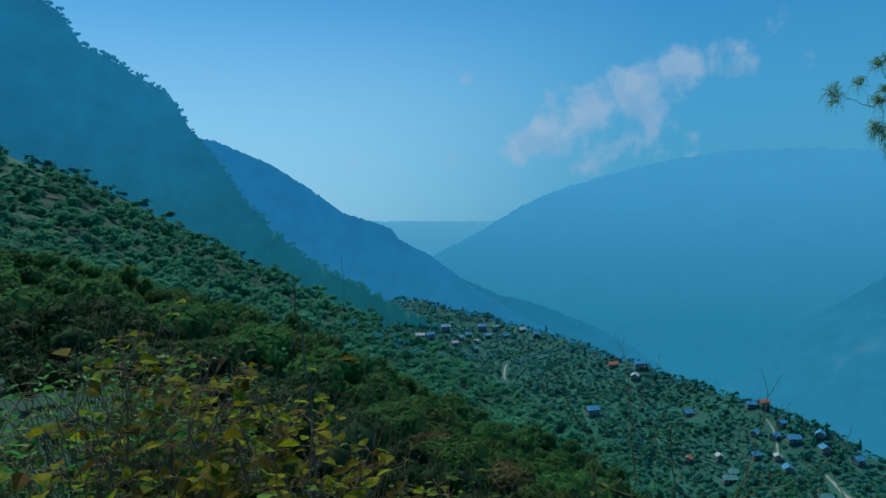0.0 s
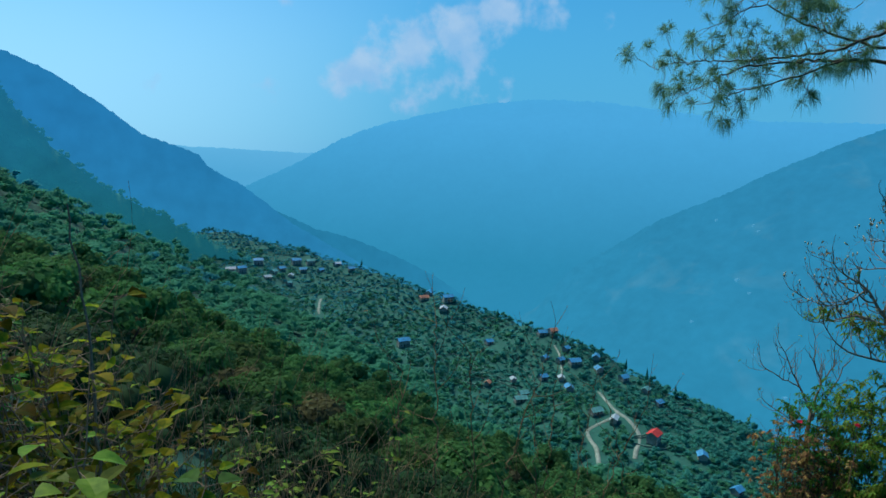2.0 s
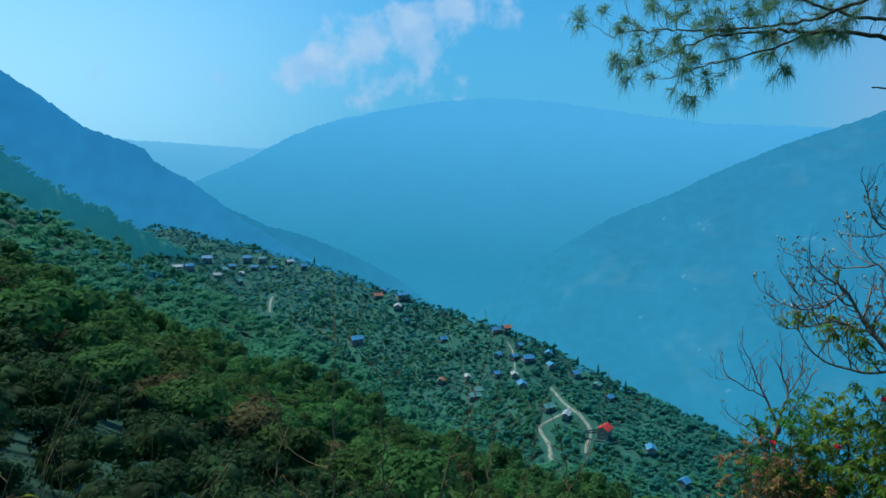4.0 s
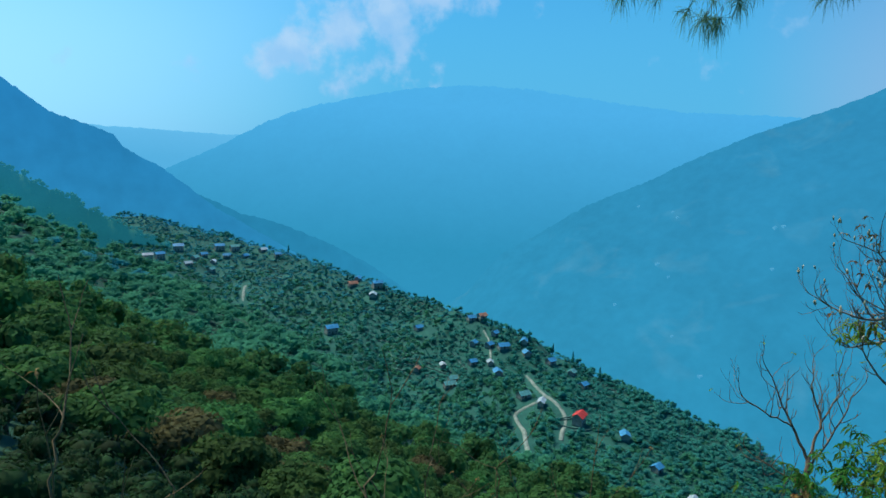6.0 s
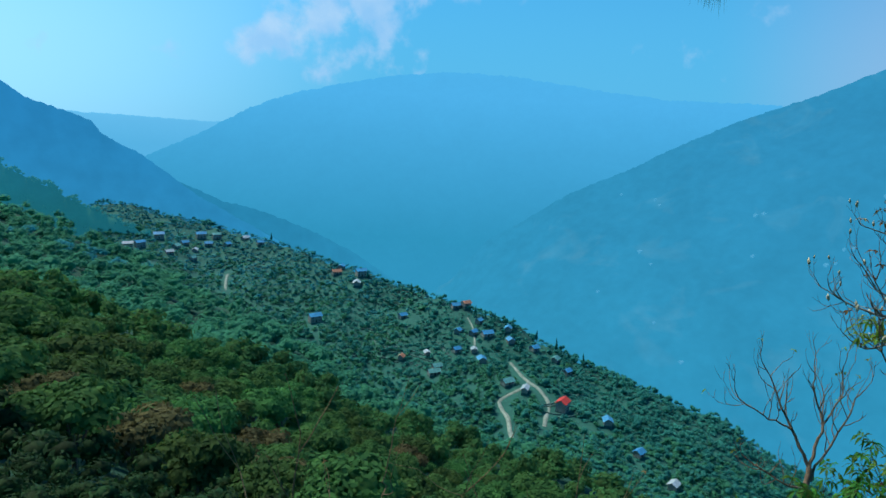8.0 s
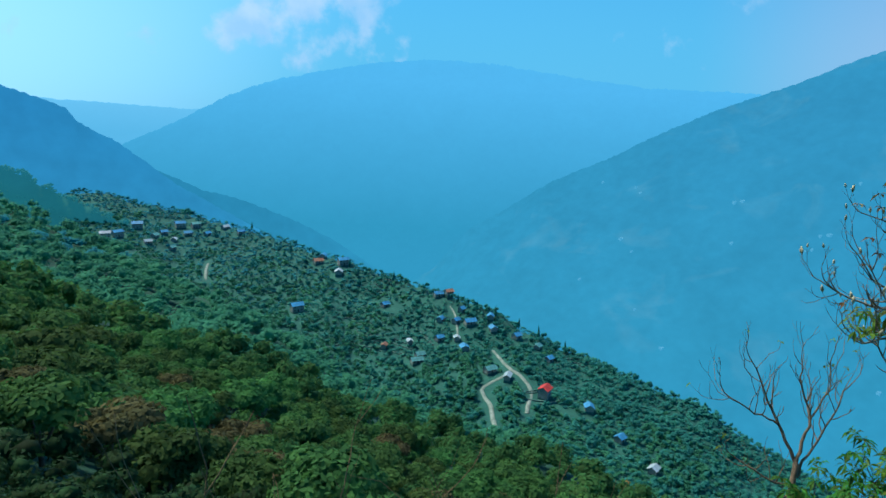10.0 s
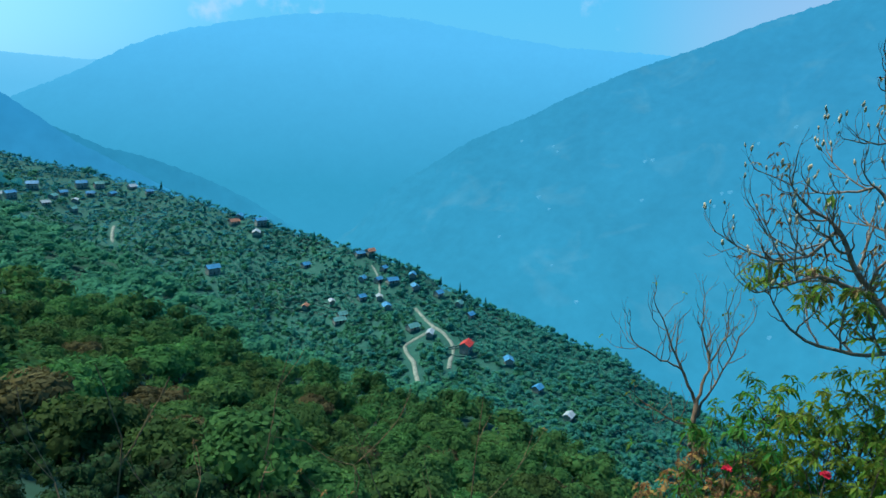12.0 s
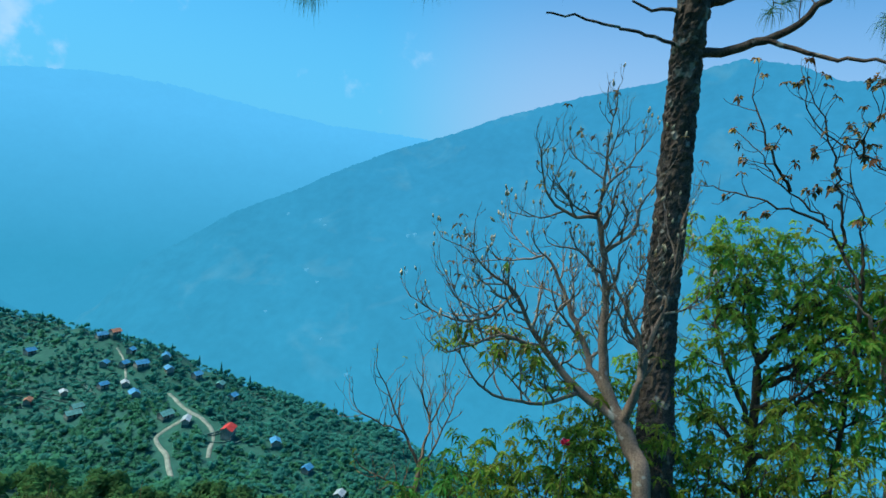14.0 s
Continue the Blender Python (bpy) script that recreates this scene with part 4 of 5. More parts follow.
# bare tree in bud
gen = np.random.default_rng(71)
tree = planted("bare_tree", 9.9, 6.25, "nearly leafless grey tree with ochre buds beside the pine", "tree")
base_z = tree.location.z
trunk = limb([(9.9, 6.25, base_z - 0.3), (9.7, 6.2, -6.0), (9.89, 6.38, -3.85), (10.0, 6.57, -3.47), (10.03, 6.76, -3.22)], 0.15, 0.085, gen, 0.006)
hang("trunk", tubes_mesh("trunk", [trunk], PALE_BARK, 12), tree)
BARE_LIMBS = [
    ([(10.03, 6.76, -3.22), (9.93, 7.2, -3.01), (9.83, 7.67, -2.63), (9.46, 7.96, -1.99), (9.26, 8.13, -1.81)], 0.05),
    ([(9.83, 7.67, -2.63), (9.35, 7.96, -2.46), (8.98, 8.1, -2.56)], 0.02),
    ([(9.46, 7.96, -1.99), (9.12, 8.03, -2.24), (8.87, 8.19, -2.3)], 0.014),
    ([(10.03, 6.76, -3.22), (10.09, 7.06, -2.7), (10.21, 7.23, -1.78), (10.2, 7.38, -1.2), (10.18, 7.43, -1.03), (10.18, 7.4, -0.61), (10.15, 7.4, -0.29)], 0.055),
    ([(10.18, 7.42, -1.05), (9.93, 7.7, -1.04), (9.72, 7.88, -0.81)], 0.018),
    ([(10.18, 7.41, -0.73), (10.43, 7.3, -0.49)], 0.012),
    ([(10.22, 7.29, -1.43), (10.43, 7.07, -1.15), (10.54, 7.07, -0.85)], 0.02),
    ([(10.03, 6.74, -3.25), (10.01, 6.6, -2.79), (10.09, 6.69, -2.36), (10.09, 6.93, -1.95), (10.06, 7.08, -1.68)], 0.045),
    ([(10.01, 6.6, -2.79), (10.22, 6.62, -2.36), (10.33, 6.56, -1.89), (10.39, 6.54, -1.42)], 0.03),
    ([(10.03, 6.76, -3.22), (10.2, 7.3, -2.7), (10.3, 7.55, -2.35), (10.26, 7.81, -1.89), (10.18, 8.02, -1.6), (10.1, 8.15, -1.66)], 0.04),
    ([(9.93, 7.2, -3.01), (9.6, 7.5, -3.15), (9.2, 7.75, -3.1), (8.95, 7.95, -2.95)], 0.02),
]
FORK = Vector((10.03, 6.76, -3.22))
limbs = [limb([tuple(FORK + 0.92 * (Vector(p) - FORK)) for p in line], r * 1.25, 0.012, gen, 0.012) for line, r in BARE_LIMBS]
for q in limbs:
    hang("limb", tubes_mesh("limb", [q], PALE_BARK, 8), tree)
boughs, _ = twigs_on(limbs, gen, 0.15, 0.36, 0.019, 1, 0.12, 0.22)
for q in boughs:
    hang("bough", tubes_mesh("bough", [q], PALE_BARK, 5), tree)
lines, tips = twigs_on(limbs[:3] + boughs, gen, 0.085, 0.12, 0.0125, 2, 0.2, 0.2)
hang("twigwork", tubes_mesh("twigwork", lines, TWIG, 4), tree)
gen.shuffle(tips)
BUD = bud_mesh()
for p, d in tips[:290]:
    ob = new("bud", BUD)
    ob.parent = tree
    way = Vector(unit(d + UP * 0.6))
    ob.matrix_basis = Matrix.Translation(Vector(p) - tree.location) @ way.to_track_quat("Z", "Y").to_matrix().to_4x4() @ Matrix.Scale(0.055 * gen.uniform(0.7, 1.35), 4)
fol = Leaves()
for p, d in tips:
    if p[2] < -2.45 and gen.uniform() < 0.38:
        fol.palm(p, d, 6, 0.14, 0.035, 0.9, gen)
for p in ((9.1, 8.1, -2.42), (9.0, 8.12, -2.4), (9.35, 7.9, -1.75)):
    fol.palm(np.array(p), -UP, 2, 0.17, 0.05, 1.0, gen)
hang("foliage", fol.mesh("foliage", LEAF_LIME), tree, "drooping yellow-green leaf sprays")
dry = Leaves()
for p, d in tips:
    if gen.uniform() < 0.04:
        dry.palm(p, d, 4, 0.07, 0.03, 1.0, gen)
hang("dry_leaves", dry.mesh("dry_leaves", LEAF_RUST), tree, "shrivelled brown leaves")

# pine with plated bark
gen = np.random.default_rng(72)
pine = planted("pine", 10.4, 6.3, "tall pine with dark plated bark and long drooping needles", "tree")
base_z = pine.location.z
axis = finer([Vector(p) for p in ((10.4, 6.3, base_z - 0.3), (10.5, 6.4, -6.5), (10.63, 6.48, -4.16), (11.02, 6.79, -2.66), (11.17, 6.95, -0.93), (11.1, 7.0, 0.32), (10.95, 6.98, 1.17), (10.85, 7.0, 3.0), (10.7, 7.1, 6.5), (10.75, 7.2, 9.0))], 0.035)
v = []
SIDES = 40
for i, p in enumerate(axis):
    rad = 0.235 - 0.11 * i / len(axis)
    for k in range(SIDES):
        w = 2 * math.pi * k / SIDES
        o = Vector((math.cos(w), math.sin(w), 0))
        q = Vector((o.x * 1.5, o.y * 1.5, p.z * 2.6)) * 3.2
        dist = noise.voronoi(q + Vector((noise.noise(q), noise.noise(q * 1.3), 0)) * 0.6)[0]
        plate = min(1.0, (dist[1] - dist[0]) * 3.0)
        bump = 0.026 * plate + 0.02 * noise.noise(q * 0.7) + 0.008 * noise.noise(q * 4)
        v.append(p + o * (rad - 0.02 + bump))
ob = mesh_object("trunk", [tuple(q) for q in v], grid_faces(len(axis), SIDES, True), PINE_BARK, False)
ob.parent, ob.location = pine, -pine.location
PINE_LIMBS = [
    ([(11.06, 6.98, 0.64), (11.17, 6.47, 0.72), (11.2, 6.27, 0.81), (11.23, 6.02, 0.92), (11.21, 5.85, 1.13), (11.25, 5.4, 1.55)], 0.06, 0.025),
    ([(11.2, 6.27, 0.81), (11.23, 5.78, 0.65), (11.2, 5.37, 0.58), (11.24, 4.92, 0.57)], 0.03, 0.012),
    ([(11.0, 6.98, 1.0), (10.81, 7.15, 1.07), (10.69, 7.33, 1.07), (10.59, 7.52, 1.11)], 0.03, 0.012),
    ([(11.0, 6.95, 1.1), (11.05, 6.5, 1.25), (11.1, 6.0, 1.45)], 0.05, 0.03),
    ([(10.95, 7.0, 1.25), (10.65, 7.54, 1.44), (10.33, 7.97, 1.44), (9.6, 8.82, 1.57), (8.38, 9.19, 1.47), (7.46, 9.47, 1.3), (6.86, 9.71, 0.99)], 0.05, 0.008),
    ([(10.65, 7.54, 1.44), (10.29, 7.97, 1.66), (9.78, 8.57, 1.78), (9.36, 9.0, 1.95), (8.41, 9.05, 2.06), (7.58, 9.19, 2.28), (7.01, 9.44, 2.0)], 0.035, 0.007),
    ([(9.6, 8.82, 1.57), (9.13, 8.73, 1.52), (8.49, 9.4, 1.21), (7.63, 9.64, 0.94), (7.08, 9.82, 0.72)], 0.025, 0.006),
    ([(10.9, 7.0, 1.8), (9.99, 7.79, 2.0), (9.57, 8.31, 1.96), (9.11, 8.86, 1.72), (8.3, 9.65, 1.56), (6.69, 10.02, 1.39), (6.19, 10.11, 1.27)], 0.04, 0.006),
    ([(10.88, 7.0, 2.2), (9.99, 7.85, 2.36), (9.37, 8.53, 2.51), (8.76, 9.12, 2.65), (7.49, 9.23, 2.37), (7.04, 9.54, 2.51)], 0.04, 0.007),
    ([(11.21, 5.85, 1.13), (11.3, 5.6, 1.32), (11.34, 5.35, 1.3), (11.4, 5.1, 1.12), (11.42, 4.95, 0.98)], 0.022, 0.008),
    ([(11.0, 7.0, 0.7), (10.17, 7.45, 0.73), (10.02, 7.64, 0.76), (9.7, 8.04, 0.78)], 0.025, 0.01),
]
limbs = [limb(line, a, b, gen, 0.014) for line, a, b in PINE_LIMBS]
for k in (4, 5, 6, 7, 8):
    bent = [tuple(Vector(p) + Vector((0.4, -0.28, 0.16)) * min(1.0, max(0.0, (10.9 - p[0]) / 4.0))) for p in limbs[k][0]]
    limbs[k] = (bent, limbs[k][1])
for q in limbs:
    hang("limb", tubes_mesh("limb", [q], PINE_BARK, 8), pine)
leafy = [limbs[k] for k in (4, 5, 6, 7, 8)]
lines, tips = twigs_on(leafy, gen, 0.085, 0.26, 0.008, 2, 0.03, 0.3, 0.35)
more, tips2 = twigs_on([limbs[0], limbs[3], limbs[9]], gen, 0.16, 0.26, 0.009, 1, 0.02, 0.55, 0.3)
hang("twigwork", tubes_mesh("twigwork", lines + more, TWIG, 4), pine)
v, f = [], []
for p, d in tips + tips2:
    for back in (0.0, 0.06):
        c = p - d * back
        for _ in range(30):
            n = unit(d * gen.uniform(0.1, 1.0) + gen.normal(size=3) * 0.55 + UP * 0.15)
            l = gen.uniform(0.17, 0.3)
            w = unit(np.cross(n, gen.normal(size=3))) * 0.0023
            k = len(v)
            m = c + n * l * 0.5 - UP * l * 0.08
            e = c + n * l * 0.72 - UP * l * 0.55
            v += [tuple(c - w), tuple(c + w), tuple(m + w), tuple(m - w), tuple(e)]
            f += [(k, k + 1, k + 2, k + 3), (k + 3, k + 2, k + 4)]
me = bpy.data.meshes.new("needles")
me.from_pydata(v, [], f)
me.materials.append(NEEDLES)
hang("needles", me, pine, "long drooping green needles")

# small bare tree lower on the bank
gen = np.random.default_rng(73)


def upright(line):
    return [(p[0] - 0.3, 9.8 + (p[1] - 9.2) * 0.5, p[2]) for p in line]


tree = planted("bare_sapling", 10.37, 9.36, "slim leafless tree with upright twigs on the bank", "tree")
trunk = limb(upright([(10.67, 8.31, tree.location.z - 0.2), (10.67, 8.31, -5.92), (10.77, 8.64, -5.5), (10.93, 8.87, -5.02)]), 0.06, 0.036, gen, 0.006)
hang("trunk", tubes_mesh("trunk", [trunk], TWIG, 8), tree)
limbs = [limb(upright(line), r * 0.85, 0.008, gen, 0.01) for line, r in (
    ([(10.93, 8.87, -5.02), (10.83, 9.39, -4.59), (10.72, 9.86, -4.1), (10.65, 10.09, -3.87)], 0.03), ([(10.93, 8.87, -5.02), (11.15, 8.99, -4.48), (11.11, 9.31, -4.12), (11.15, 9.43, -3.85)], 0.03),
    ([(11.15, 8.99, -4.48), (11.46, 8.99, -4.06), (11.47, 9.13, -3.83)], 0.018), ([(10.83, 9.39, -4.59), (10.45, 9.67, -4.39), (10.21, 10.08, -4.22)], 0.018), ([(10.9, 8.8, -5.19), (11.33, 8.8, -4.59), (11.59, 8.75, -4.08)], 0.025),
    ([(10.85, 8.75, -5.3), (10.4, 8.95, -5.1), (10.1, 9.3, -4.9)], 0.02))]
for q in limbs:
    hang("limb", tubes_mesh("limb", [q], TWIG, 6), tree)
lines, tips = twigs_on(limbs, gen, 0.065, 0.24, 0.009, 2, 0.22)
hang("twigwork", tubes_mesh("twigwork", lines, TWIG, 4), tree)
fol = Leaves()
for p, d in tips:
    if p[2] < -4.8 and gen.uniform() < 0.5:
        fol.palm(p, d, 6, 0.13, 0.034, 0.9, gen)
    elif gen.uniform() < 0.12:
        fol.palm(p, d, 3, 0.06, 0.03, 0.8, gen)
hang("foliage", fol.mesh("foliage", LEAF_LIME), tree)


def leafy_tree(name, label, trunk_line, r, limb_lines, mat, seed, leaf, width, per, droop, depth=2, step=0.16, twig=0.26, share=1.0, bark=TWIG, rise=0.08, start=0.25, each=1):
    gen = np.random.default_rng(seed)
    x, y = trunk_line[0][:2]
    root = planted(name, x, y, label, "tree" if "tree" in name or "sapling" in name else "shrub")
    main = limb([(x, y, root.location.z - 0.2)] + trunk_line, r, r * 0.5, gen, 0.01)
    hang("trunk" if "shrub" not in name else "stem", tubes_mesh("trunk", [main], bark, 8), root)
    limbs = [limb(line, r * 0.42, 0.006, gen, 0.02) for line in limb_lines]
    for q in limbs:
        hang("limb" if "shrub" not in name else "stem", tubes_mesh("limb", [q], bark, 6), root)
    lines, tips = twigs_on(limbs, gen, step, twig, 0.007, depth, rise, start, 0.3, each)
    hang("twigwork", tubes_mesh("twigwork", lines, bark, 4), root)
    fol = Leaves()
    for p, d in tips:
        if gen.uniform() < share:
            fol.palm(p, d, per, leaf, width, droop, gen)
    hang("foliage", fol.mesh("foliage", mat), root)
    return root, tips


leafy_tree("leafy_tree", "dense green tree with drooping leaf sprays behind the pine", [(11.9, 5.76, -4.9), (12.2, 5.88, -3.58), (12.39, 5.98, -2.79)], 0.1,
           [[(12.2, 5.88, -3.58), (12.1, 6.4, -2.6), (12.4, 6.57, -2.06), (12.4, 6.7, -1.7)], [(12.39, 5.98, -2.79), (12.5, 5.75, -2.2), (12.58, 5.66, -1.75)], [(12.3, 5.9, -3.1), (12.5, 5.4, -2.7), (12.58, 5.11, -2.31), (12.7, 4.8, -2.2)],
            [(12.1, 5.8, -3.9), (12.3, 5.2, -3.4), (12.4, 4.7, -3.1)], [(12.1, 5.8, -3.9), (11.9, 6.5, -3.4), (11.8, 6.9, -3.2)], [(12.39, 5.98, -2.79), (12.6, 6.3, -2.2), (12.7, 6.2, -1.8)], [(12.0, 5.8, -4.3), (12.2, 5.3, -4.0), (12.2, 4.9, -3.8)], [(12.0, 5.8, -4.3), (11.7, 6.4, -4.1), (11.5, 6.8, -3.9)],
            [(12.39, 5.98, -2.79), (12.45, 6.15, -2.3), (12.4, 6.25, -1.75)], [(12.2, 5.88, -3.3), (12.0, 5.5, -3.0), (12.0, 5.2, -2.6)],
            [(12.39, 5.98, -2.79), (12.6, 5.5, -1.95), (12.7, 5.0, -1.55), (12.75, 4.7, -1.45)], [(12.3, 5.9, -3.1), (12.5, 5.3, -2.3), (12.6, 4.8, -1.9)], [(12.2, 5.88, -3.58), (12.4, 5.3, -3.0), (12.5, 4.75, -2.7)]], LEAF_LEAFY, 81, 0.12, 0.045, 7, 0.85, 2, 0.045, 0.3, bark=BARK_DARK, each=4)
leafy_tree("red_leaf_sapling", "slender sapling with sparse reddish brown leaves", [(12.3, 5.0, -4.0), (12.05, 5.06, -1.71)], 0.05,
           [[(12.05, 5.06, -1.71), (12.05, 5.49, -1.03), (11.95, 5.9, -0.7), (11.87, 6.35, -0.24)], [(12.05, 5.49, -1.03), (11.9, 6.1, -0.85), (11.8, 6.76, -0.74)], [(11.95, 5.9, -0.7), (11.8, 6.2, -0.2), (11.78, 6.43, 0.38)], [(12.05, 5.3, -1.3), (11.95, 5.5, -0.4), (11.88, 5.88, 0.41)], [(12.05, 5.06, -1.71), (12.04, 5.2, -0.9), (12.04, 5.38, -0.4)]], LEAF_RUST, 82, 0.085, 0.045, 6, 1.0, 1, 0.1, 0.2, 0.7, bark=BARK_DARK)
leafy_tree("dark_leaf_sapling", "thin leaning sapling with dark hanging leaves", [(12.4, 4.3, -4.0), (12.1, 4.55, -1.2)], 0.04,
           [[(12.1, 4.55, -1.2), (11.89, 4.9, -0.54), (11.77, 5.68, -0.02), (11.67, 5.9, 0.43)], [(11.89, 4.9, -0.54), (11.8, 4.9, 0.1), (11.75, 5.0, 0.5)], [(11.8, 5.3, -0.3), (11.7, 5.2, 0.2)]], LEAF_RUST, 83, 0.085, 0.045, 6, 1.0, 1, 0.1, 0.2, 0.7, bark=BARK_DARK)
leafy_tree("pale_tree", "pale grey trunk with a few green leaf sprays", [(11.92, 4.45, -3.77), (12.27, 4.72, -2.42), (12.38, 4.81, -1.56)], 0.11,
           [[(12.38, 4.81, -1.56), (12.3, 4.6, -1.0), (12.2, 4.5, -0.6)], [(12.27, 4.72, -2.42), (12.0, 5.0, -1.9), (11.9, 5.2, -1.7)], [(12.3, 4.75, -2.0), (12.1, 4.4, -1.6)]], LEAF_GREEN, 84, 0.14, 0.04, 6, 0.95, 1, 0.12, 0.25, 0.8, PALE_BARK)
SHRUBS = [
    ("leafy_shrub", "yellow-green shrub with drooping finger-like leaves", 9.75, 7.2, [(9.58, 7.55, -3.74), (9.7, 7.1, -3.7), (9.4, 7.9, -3.9), (9.3, 7.4, -4.2), (9.9, 7.4, -3.6)], LEAF_LIME, 91),
    ("leafy_shrub", "bright green shrub crowding round the bare tree", 10.0, 6.6, [(9.85, 6.88, -3.81), (9.56, 6.91, -4.33), (9.9, 6.4, -4.0), (9.6, 6.5, -4.4), (10.3, 6.5, -3.9)], LEAF_LIME, 92),
    ("leafy_shrub", "green shrub with long narrow leaves", 9.3, 7.9, [(9.0, 8.0, -4.1), (9.2, 7.45, -4.49), (8.88, 8.35, -4.2), (9.4, 8.0, -3.9), (9.6, 8.2, -3.9)], LEAF_GREEN, 93),
    ("dry_shrub", "rust-coloured drying shrub on the bank", 8.8, 8.0, [(8.68, 8.16, -4.57), (8.93, 7.73, -4.64), (8.5, 8.3, -4.5), (8.4, 8.0, -4.7), (9.0, 8.3, -4.5), (8.75, 7.9, -4.4)], LEAF_RUST, 94),
    ("leafy_shrub", "lime green shrub below the pine", 11.0, 6.0, [(10.8, 6.1, -3.5), (11.2, 5.7, -3.3), (10.9, 5.5, -3.6), (11.3, 6.3, -3.2), (11.5, 5.3, -3.4)], LEAF_LIME, 95),
    ("leafy_shrub", "yellow-green shrub round the foot of the pine", 10.3, 7.0, [(10.25, 7.05, -3.0), (10.1, 7.3, -3.2), (10.4, 6.75, -2.9), (10.0, 6.9, -3.4), (10.45, 7.2, -3.1)], LEAF_LIME, 97),
    ("leafy_shrub", "green shrub beneath the leafy tree", 11.6, 5.0, [(11.5, 5.0, -3.9), (11.7, 4.6, -3.7), (11.4, 4.5, -4.1), (11.9, 5.3, -3.6)], LEAF_LIME, 96),
]
for name, label, x, y, tops, mat, seed in SHRUBS:
    gz = ground_z(x, y)
    wob = np.random.default_rng(seed + 500)
    tops = [(t[0], t[1], t[2] - (0.32 if x < 10.5 else 0.0)) for t in tops]
    tops = tops + [(t[0] + wob.uniform(-0.35, 0.35), t[1] + wob.uniform(-0.35, 0.35), t[2] - wob.uniform(0.0, 0.6)) for t in tops for _ in range(2)]
    lines = [[(x, y, gz), (0.6 * x + 0.4 * t[0], 0.6 * y + 0.4 * t[1], gz * 0.5 + t[2] * 0.5), t] for t in tops]
    leafy_tree(name, label, [(x, y, gz + 0.5)], 0.04, lines, mat, seed, 0.115 if mat is not LEAF_RUST else 0.06, 0.033 if mat is not LEAF_RUST else 0.03, 7, 0.9, 2, 0.075, 0.22, 1.0, bark=BARK_DARK, start=0.6)
# red flowers in the shrubs
for fx, fy, fz in ((9.4, 7.02, -3.39), (8.92, 7.23, -4.09), (8.44, 7.83, -4.25), (10.6, 8.5, -4.6)):
    gen = np.random.default_rng(int(fx * 100))
    fl = Leaves()
    fl.palm(np.array((fx, fy, fz)), UP, 9, 0.07, 0.045, 0.2, gen)
    fl.palm(np.array((fx, fy, fz + 0.02)), UP, 7, 0.05, 0.04, 0.0, gen)
    root = planted("flower", fx, fy, "crimson flower head among the shrub leaves", "flower", "red flowers", z=fz - 1.1)
    hang("petals", fl.mesh("petals", PETAL), root)
    hang("stalk", tubes_mesh("stalk", [([(fx - 0.05, fy, fz - 1.1), (fx + 0.02, fy, fz - 0.5), (fx, fy, fz)], [0.008, 0.006, 0.004])], TWIG, 5), root)

# ---- undergrowth at the viewpoint's edge ----
def leafy_plant(name, label, x, y, height, mat, seed, leaf, width, n, lean=0.2, stems=4, stem_mat=None):
    gen = np.random.default_rng(seed)
    root = planted(name, x, y, label, "plant")
    z = root.location.z
    fol = Leaves()
    for _ in range(stems):
        lines = []
        p = np.array((x + gen.normal() * 0.08, y + gen.normal() * 0.08, z))
        d = unit(UP + gen.normal(size=3) * lean)
        h = height * gen.uniform(0.65, 1.05)
        pts = [p]
        for k in range(7):
            d = unit(d + gen.normal(size=3) * 0.13)
            pts.append(pts[-1] + d * h / 7)
        lines.append(([tuple(q) for q in pts], [0.007 - 0.0007 * k for k in range(8)]))
        for k in range(n):
            t = gen.uniform(0.25, 1.0) * 7
            i = min(6, int(t))
            q = pts[i] + (pts[i + 1] - pts[i]) * (t - i)
            w = gen.uniform(0, 6.28)
            out = np.array((math.cos(w), math.sin(w), gen.uniform(-0.1, 0.5)))
            e = q + out * gen.uniform(0.03, 0.1)
            lines.append(([tuple(q), tuple(e)], [0.003, 0.002]))
            fol.broad(e, out, leaf * gen.uniform(0.5, 1.15), width * gen.uniform(0.6, 1.15), gen.uniform(0.3, 1.1), gen)
        hang("stem", tubes_mesh("stem", lines, stem_mat or TWIG, 4), root)
    hang("leaves", fol.mesh("leaves", mat), root)


gen = np.random.default_rng(99)
for k in range(20):
    a, r = gen.uniform(-29, -8), gen.uniform(2.7, 4.2)
    leafy_plant("broadleaf_plant", "tall weed with large yellowing heart-shaped leaves", r * math.sin(radians(a)), r * math.cos(radians(a)), gen.uniform(1.1, 1.5), LEAF_GOLD, 300 + k, 0.095, 0.075, 15)
for k in range(34):
    a, r = gen.uniform(-60, -20), gen.uniform(2.9, 6.5)
    leafy_plant("green_bush", "green bush with small glossy leaves", r * math.sin(radians(a)), r * math.cos(radians(a)), gen.uniform(0.9, 1.35), LEAF_GREEN, 330 + k, 0.085, 0.055, 22, 0.35, 6)
for k in range(7):
    a, r = gen.uniform(-19, -6), gen.uniform(1.6, 2.3)
    leafy_plant("broadleaf_plant", "weed with broad green and yellow leaves", r * math.sin(radians(a)), r * math.cos(radians(a)), gen.uniform(0.7, 0.95), LEAF_GREEN if k % 2 else LEAF_LIME, 360 + k, 0.15, 0.11, 8)
for k in range(16):
    a, r = gen.uniform(-14, 14), gen.uniform(3.0, 5.2)
    leafy_plant("scrub_plant", "scraggy half-dry scrub with few leaves", r * math.sin(radians(a)), r * math.cos(radians(a)), gen.uniform(0.9, 1.4), LEAF_LIME, 380 + k, 0.07, 0.035, 9, 0.4, 5, STRAW)
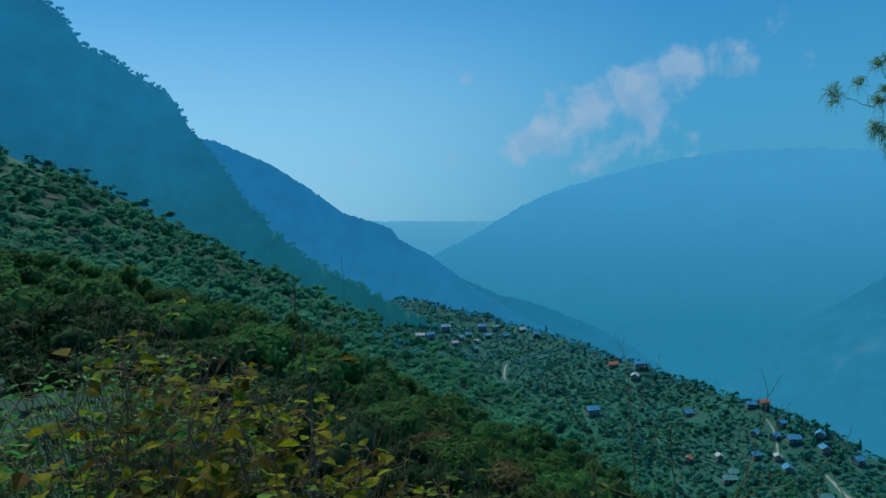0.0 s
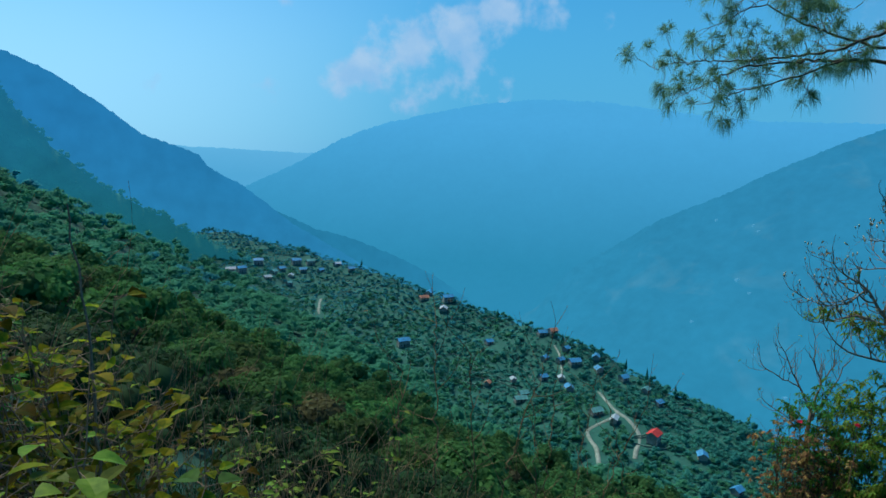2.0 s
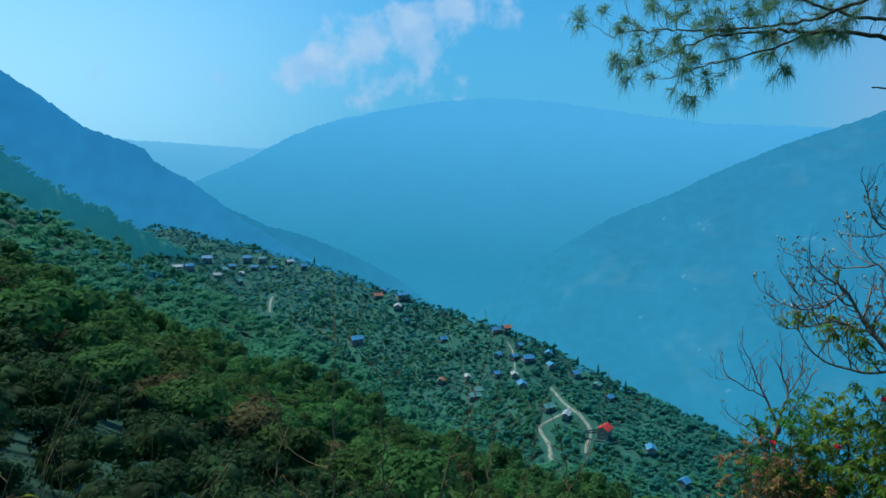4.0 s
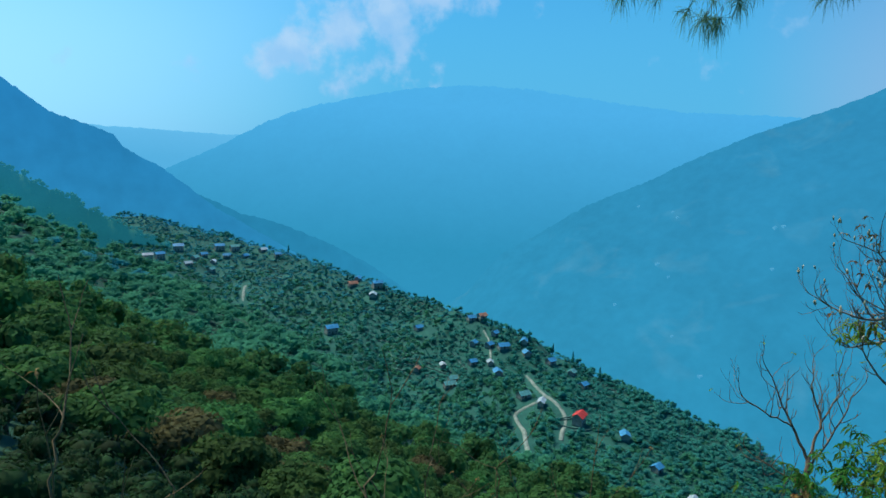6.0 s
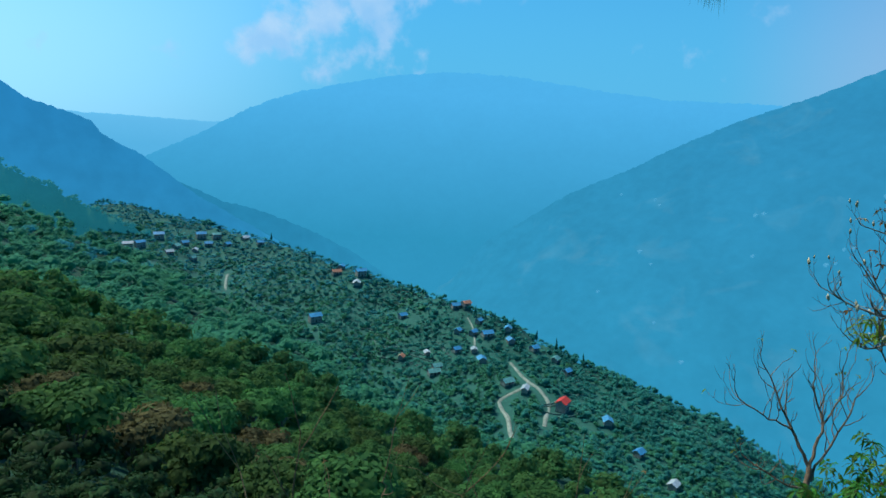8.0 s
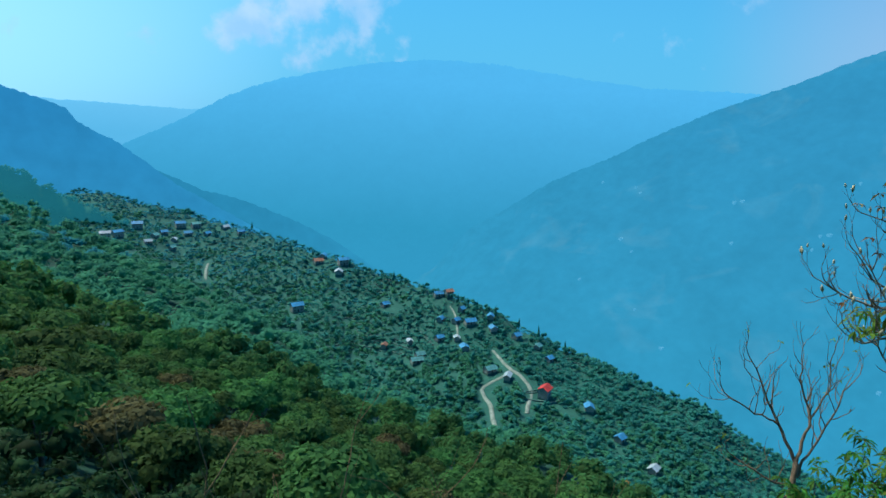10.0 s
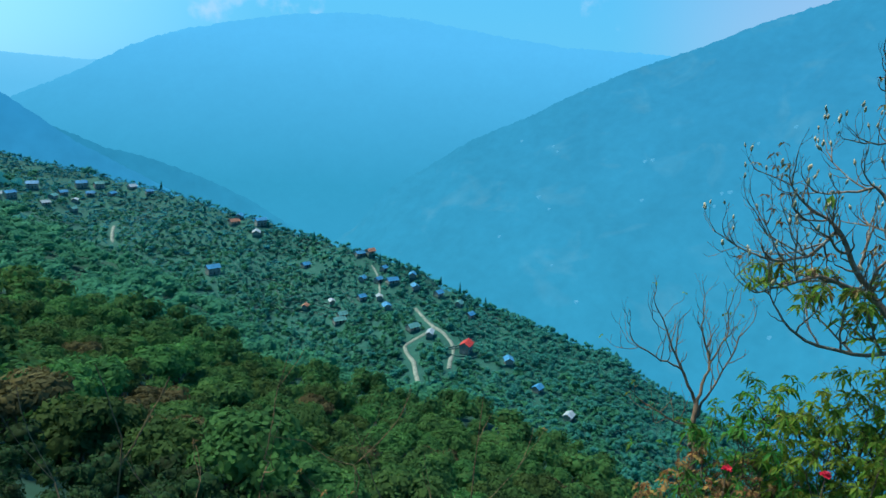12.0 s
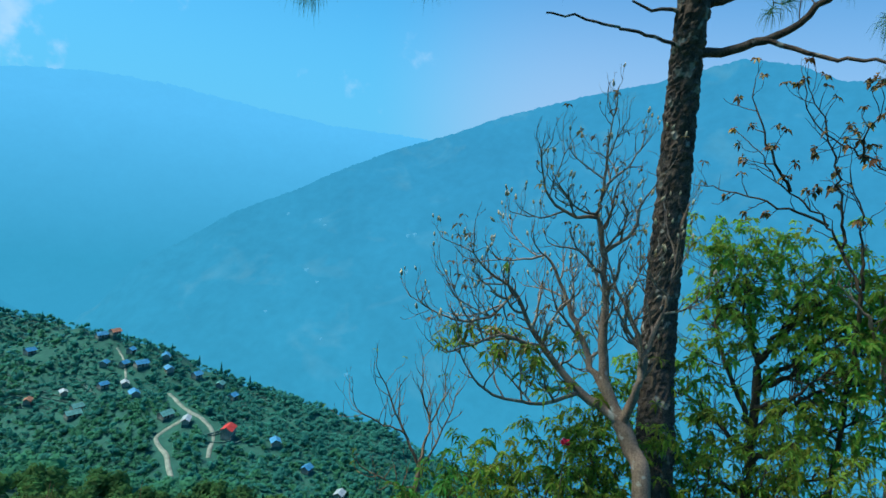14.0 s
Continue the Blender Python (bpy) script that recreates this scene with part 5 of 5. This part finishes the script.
for k in range(34):
    a, r = gen.uniform(-34, 16), gen.uniform(2.8, 5.5)
    x, y = r * math.sin(radians(a)), r * math.cos(radians(a))
    root = planted("dry_weed", x, y, "tuft of bare dry stalks", "plant", "dry weeds")
    shoots = []
    for _ in range(5):
        lines, tips = [], []
        grow(np.array((x, y, root.location.z)), UP + gen.normal(size=3) * 0.35, gen.uniform(0.5, 0.85), 0.0045, 2, gen, lines, tips, 0.15, 0.05, (1, 2), 0.4, 0.7)
        hang("stalk", tubes_mesh("stalk", lines[:1], STRAW, 3), root)
        shoots += lines[1:]
    hang("twigwork", tubes_mesh("twigwork", shoots, STRAW, 3), root)
root = planted("thin_stem", -0.69, 3.06, "tall thin bare stem rising from the weeds", "plant")
hang("stem", tubes_mesh("stem", [limb([(-0.69, 3.06, root.location.z), (-0.66, 3.06, -1.32), (-0.72, 3.2, -0.7), (-0.78, 3.29, -0.3)], 0.011, 0.004, gen, 0.006)], TWIG, 6), root)

# tall dry stalks standing in front of the woods
for k, (x, y, top) in enumerate(((4.3, 8.5, -3.4), (4.9, 8.9, -3.6), (5.3, 8.4, -3.7), (3.9, 8.2, -3.5), (1.9, 6.5, -2.0), (2.3, 6.9, -2.4), (1.4, 6.3, -2.3), (2.9, 7.1, -2.5), (5.9, 8.7, -3.9))):
    gen = np.random.default_rng(700 + k)
    root = planted("tall_stalk", x, y, "tall dry stalk with a few bent side shoots", "plant", "tall dry stalks")
    z0 = root.location.z
    main = limb([(x, y, z0), (x + gen.normal() * 0.15, y + gen.normal() * 0.1, 0.5 * (z0 + top)), (x + gen.normal() * 0.3, y + gen.normal() * 0.2, top)], 0.016, 0.005, gen, 0.02)
    hang("stem", tubes_mesh("stem", [main], STRAW, 5), root)
    lines, tips = twigs_on([main], gen, 0.35, 0.4, 0.007, 1, 0.12, 0.45, 0.2)
    hang("twigwork", tubes_mesh("twigwork", lines, STRAW, 4), root)
    fol = Leaves()
    for p, d in tips[::6]:
        fol.palm(p, d, 3, 0.035, 0.014, 0.9, gen)
    hang("foliage", fol.mesh("foliage", LEAF_RUST), root)

# grass and low leaves on the near bank
gen = np.random.default_rng(123)
n = 7000
a, r = np.radians(gen.uniform(-95, 25, n)), np.sqrt(gen.uniform(1.2 ** 2, 7.5 ** 2, n))
px, py = r * np.sin(a), r * np.cos(a)
pz = np.array([ground_z(q, w) for q, w in zip(px, py)])
p = np.stack([px, py, pz - 0.02], 1)
t = gen.uniform(0, 6.283, n)
side = np.stack([np.cos(t), np.sin(t), np.zeros(n)], 1) * gen.uniform(0.004, 0.009, (n, 1))
lean = np.stack([gen.normal(size=n), gen.normal(size=n), np.zeros(n)], 1) * 0.12
h = gen.uniform(0.15, 0.45, (n, 1))
up = np.array([0.0, 0.0, 1.0])
blade = np.stack([p - side, p + side, p + lean * 0.5 + up * h * 0.6 + side * 0.7, p + lean * 0.5 + up * h * 0.6 - side * 0.7, p + lean * 1.3 + up * h], 1).reshape(-1, 3)
i = np.arange(n) * 5
grass = new("grass", raw_mesh("grass", blade, np.concatenate([np.stack([i, i + 1, i + 2], 1), np.stack([i, i + 2, i + 3], 1), np.stack([i + 3, i + 2, i + 4], 1)]), BUSH))
tagged(grass, "rough green and yellow grass on the bank", "grass", kind="stuff")
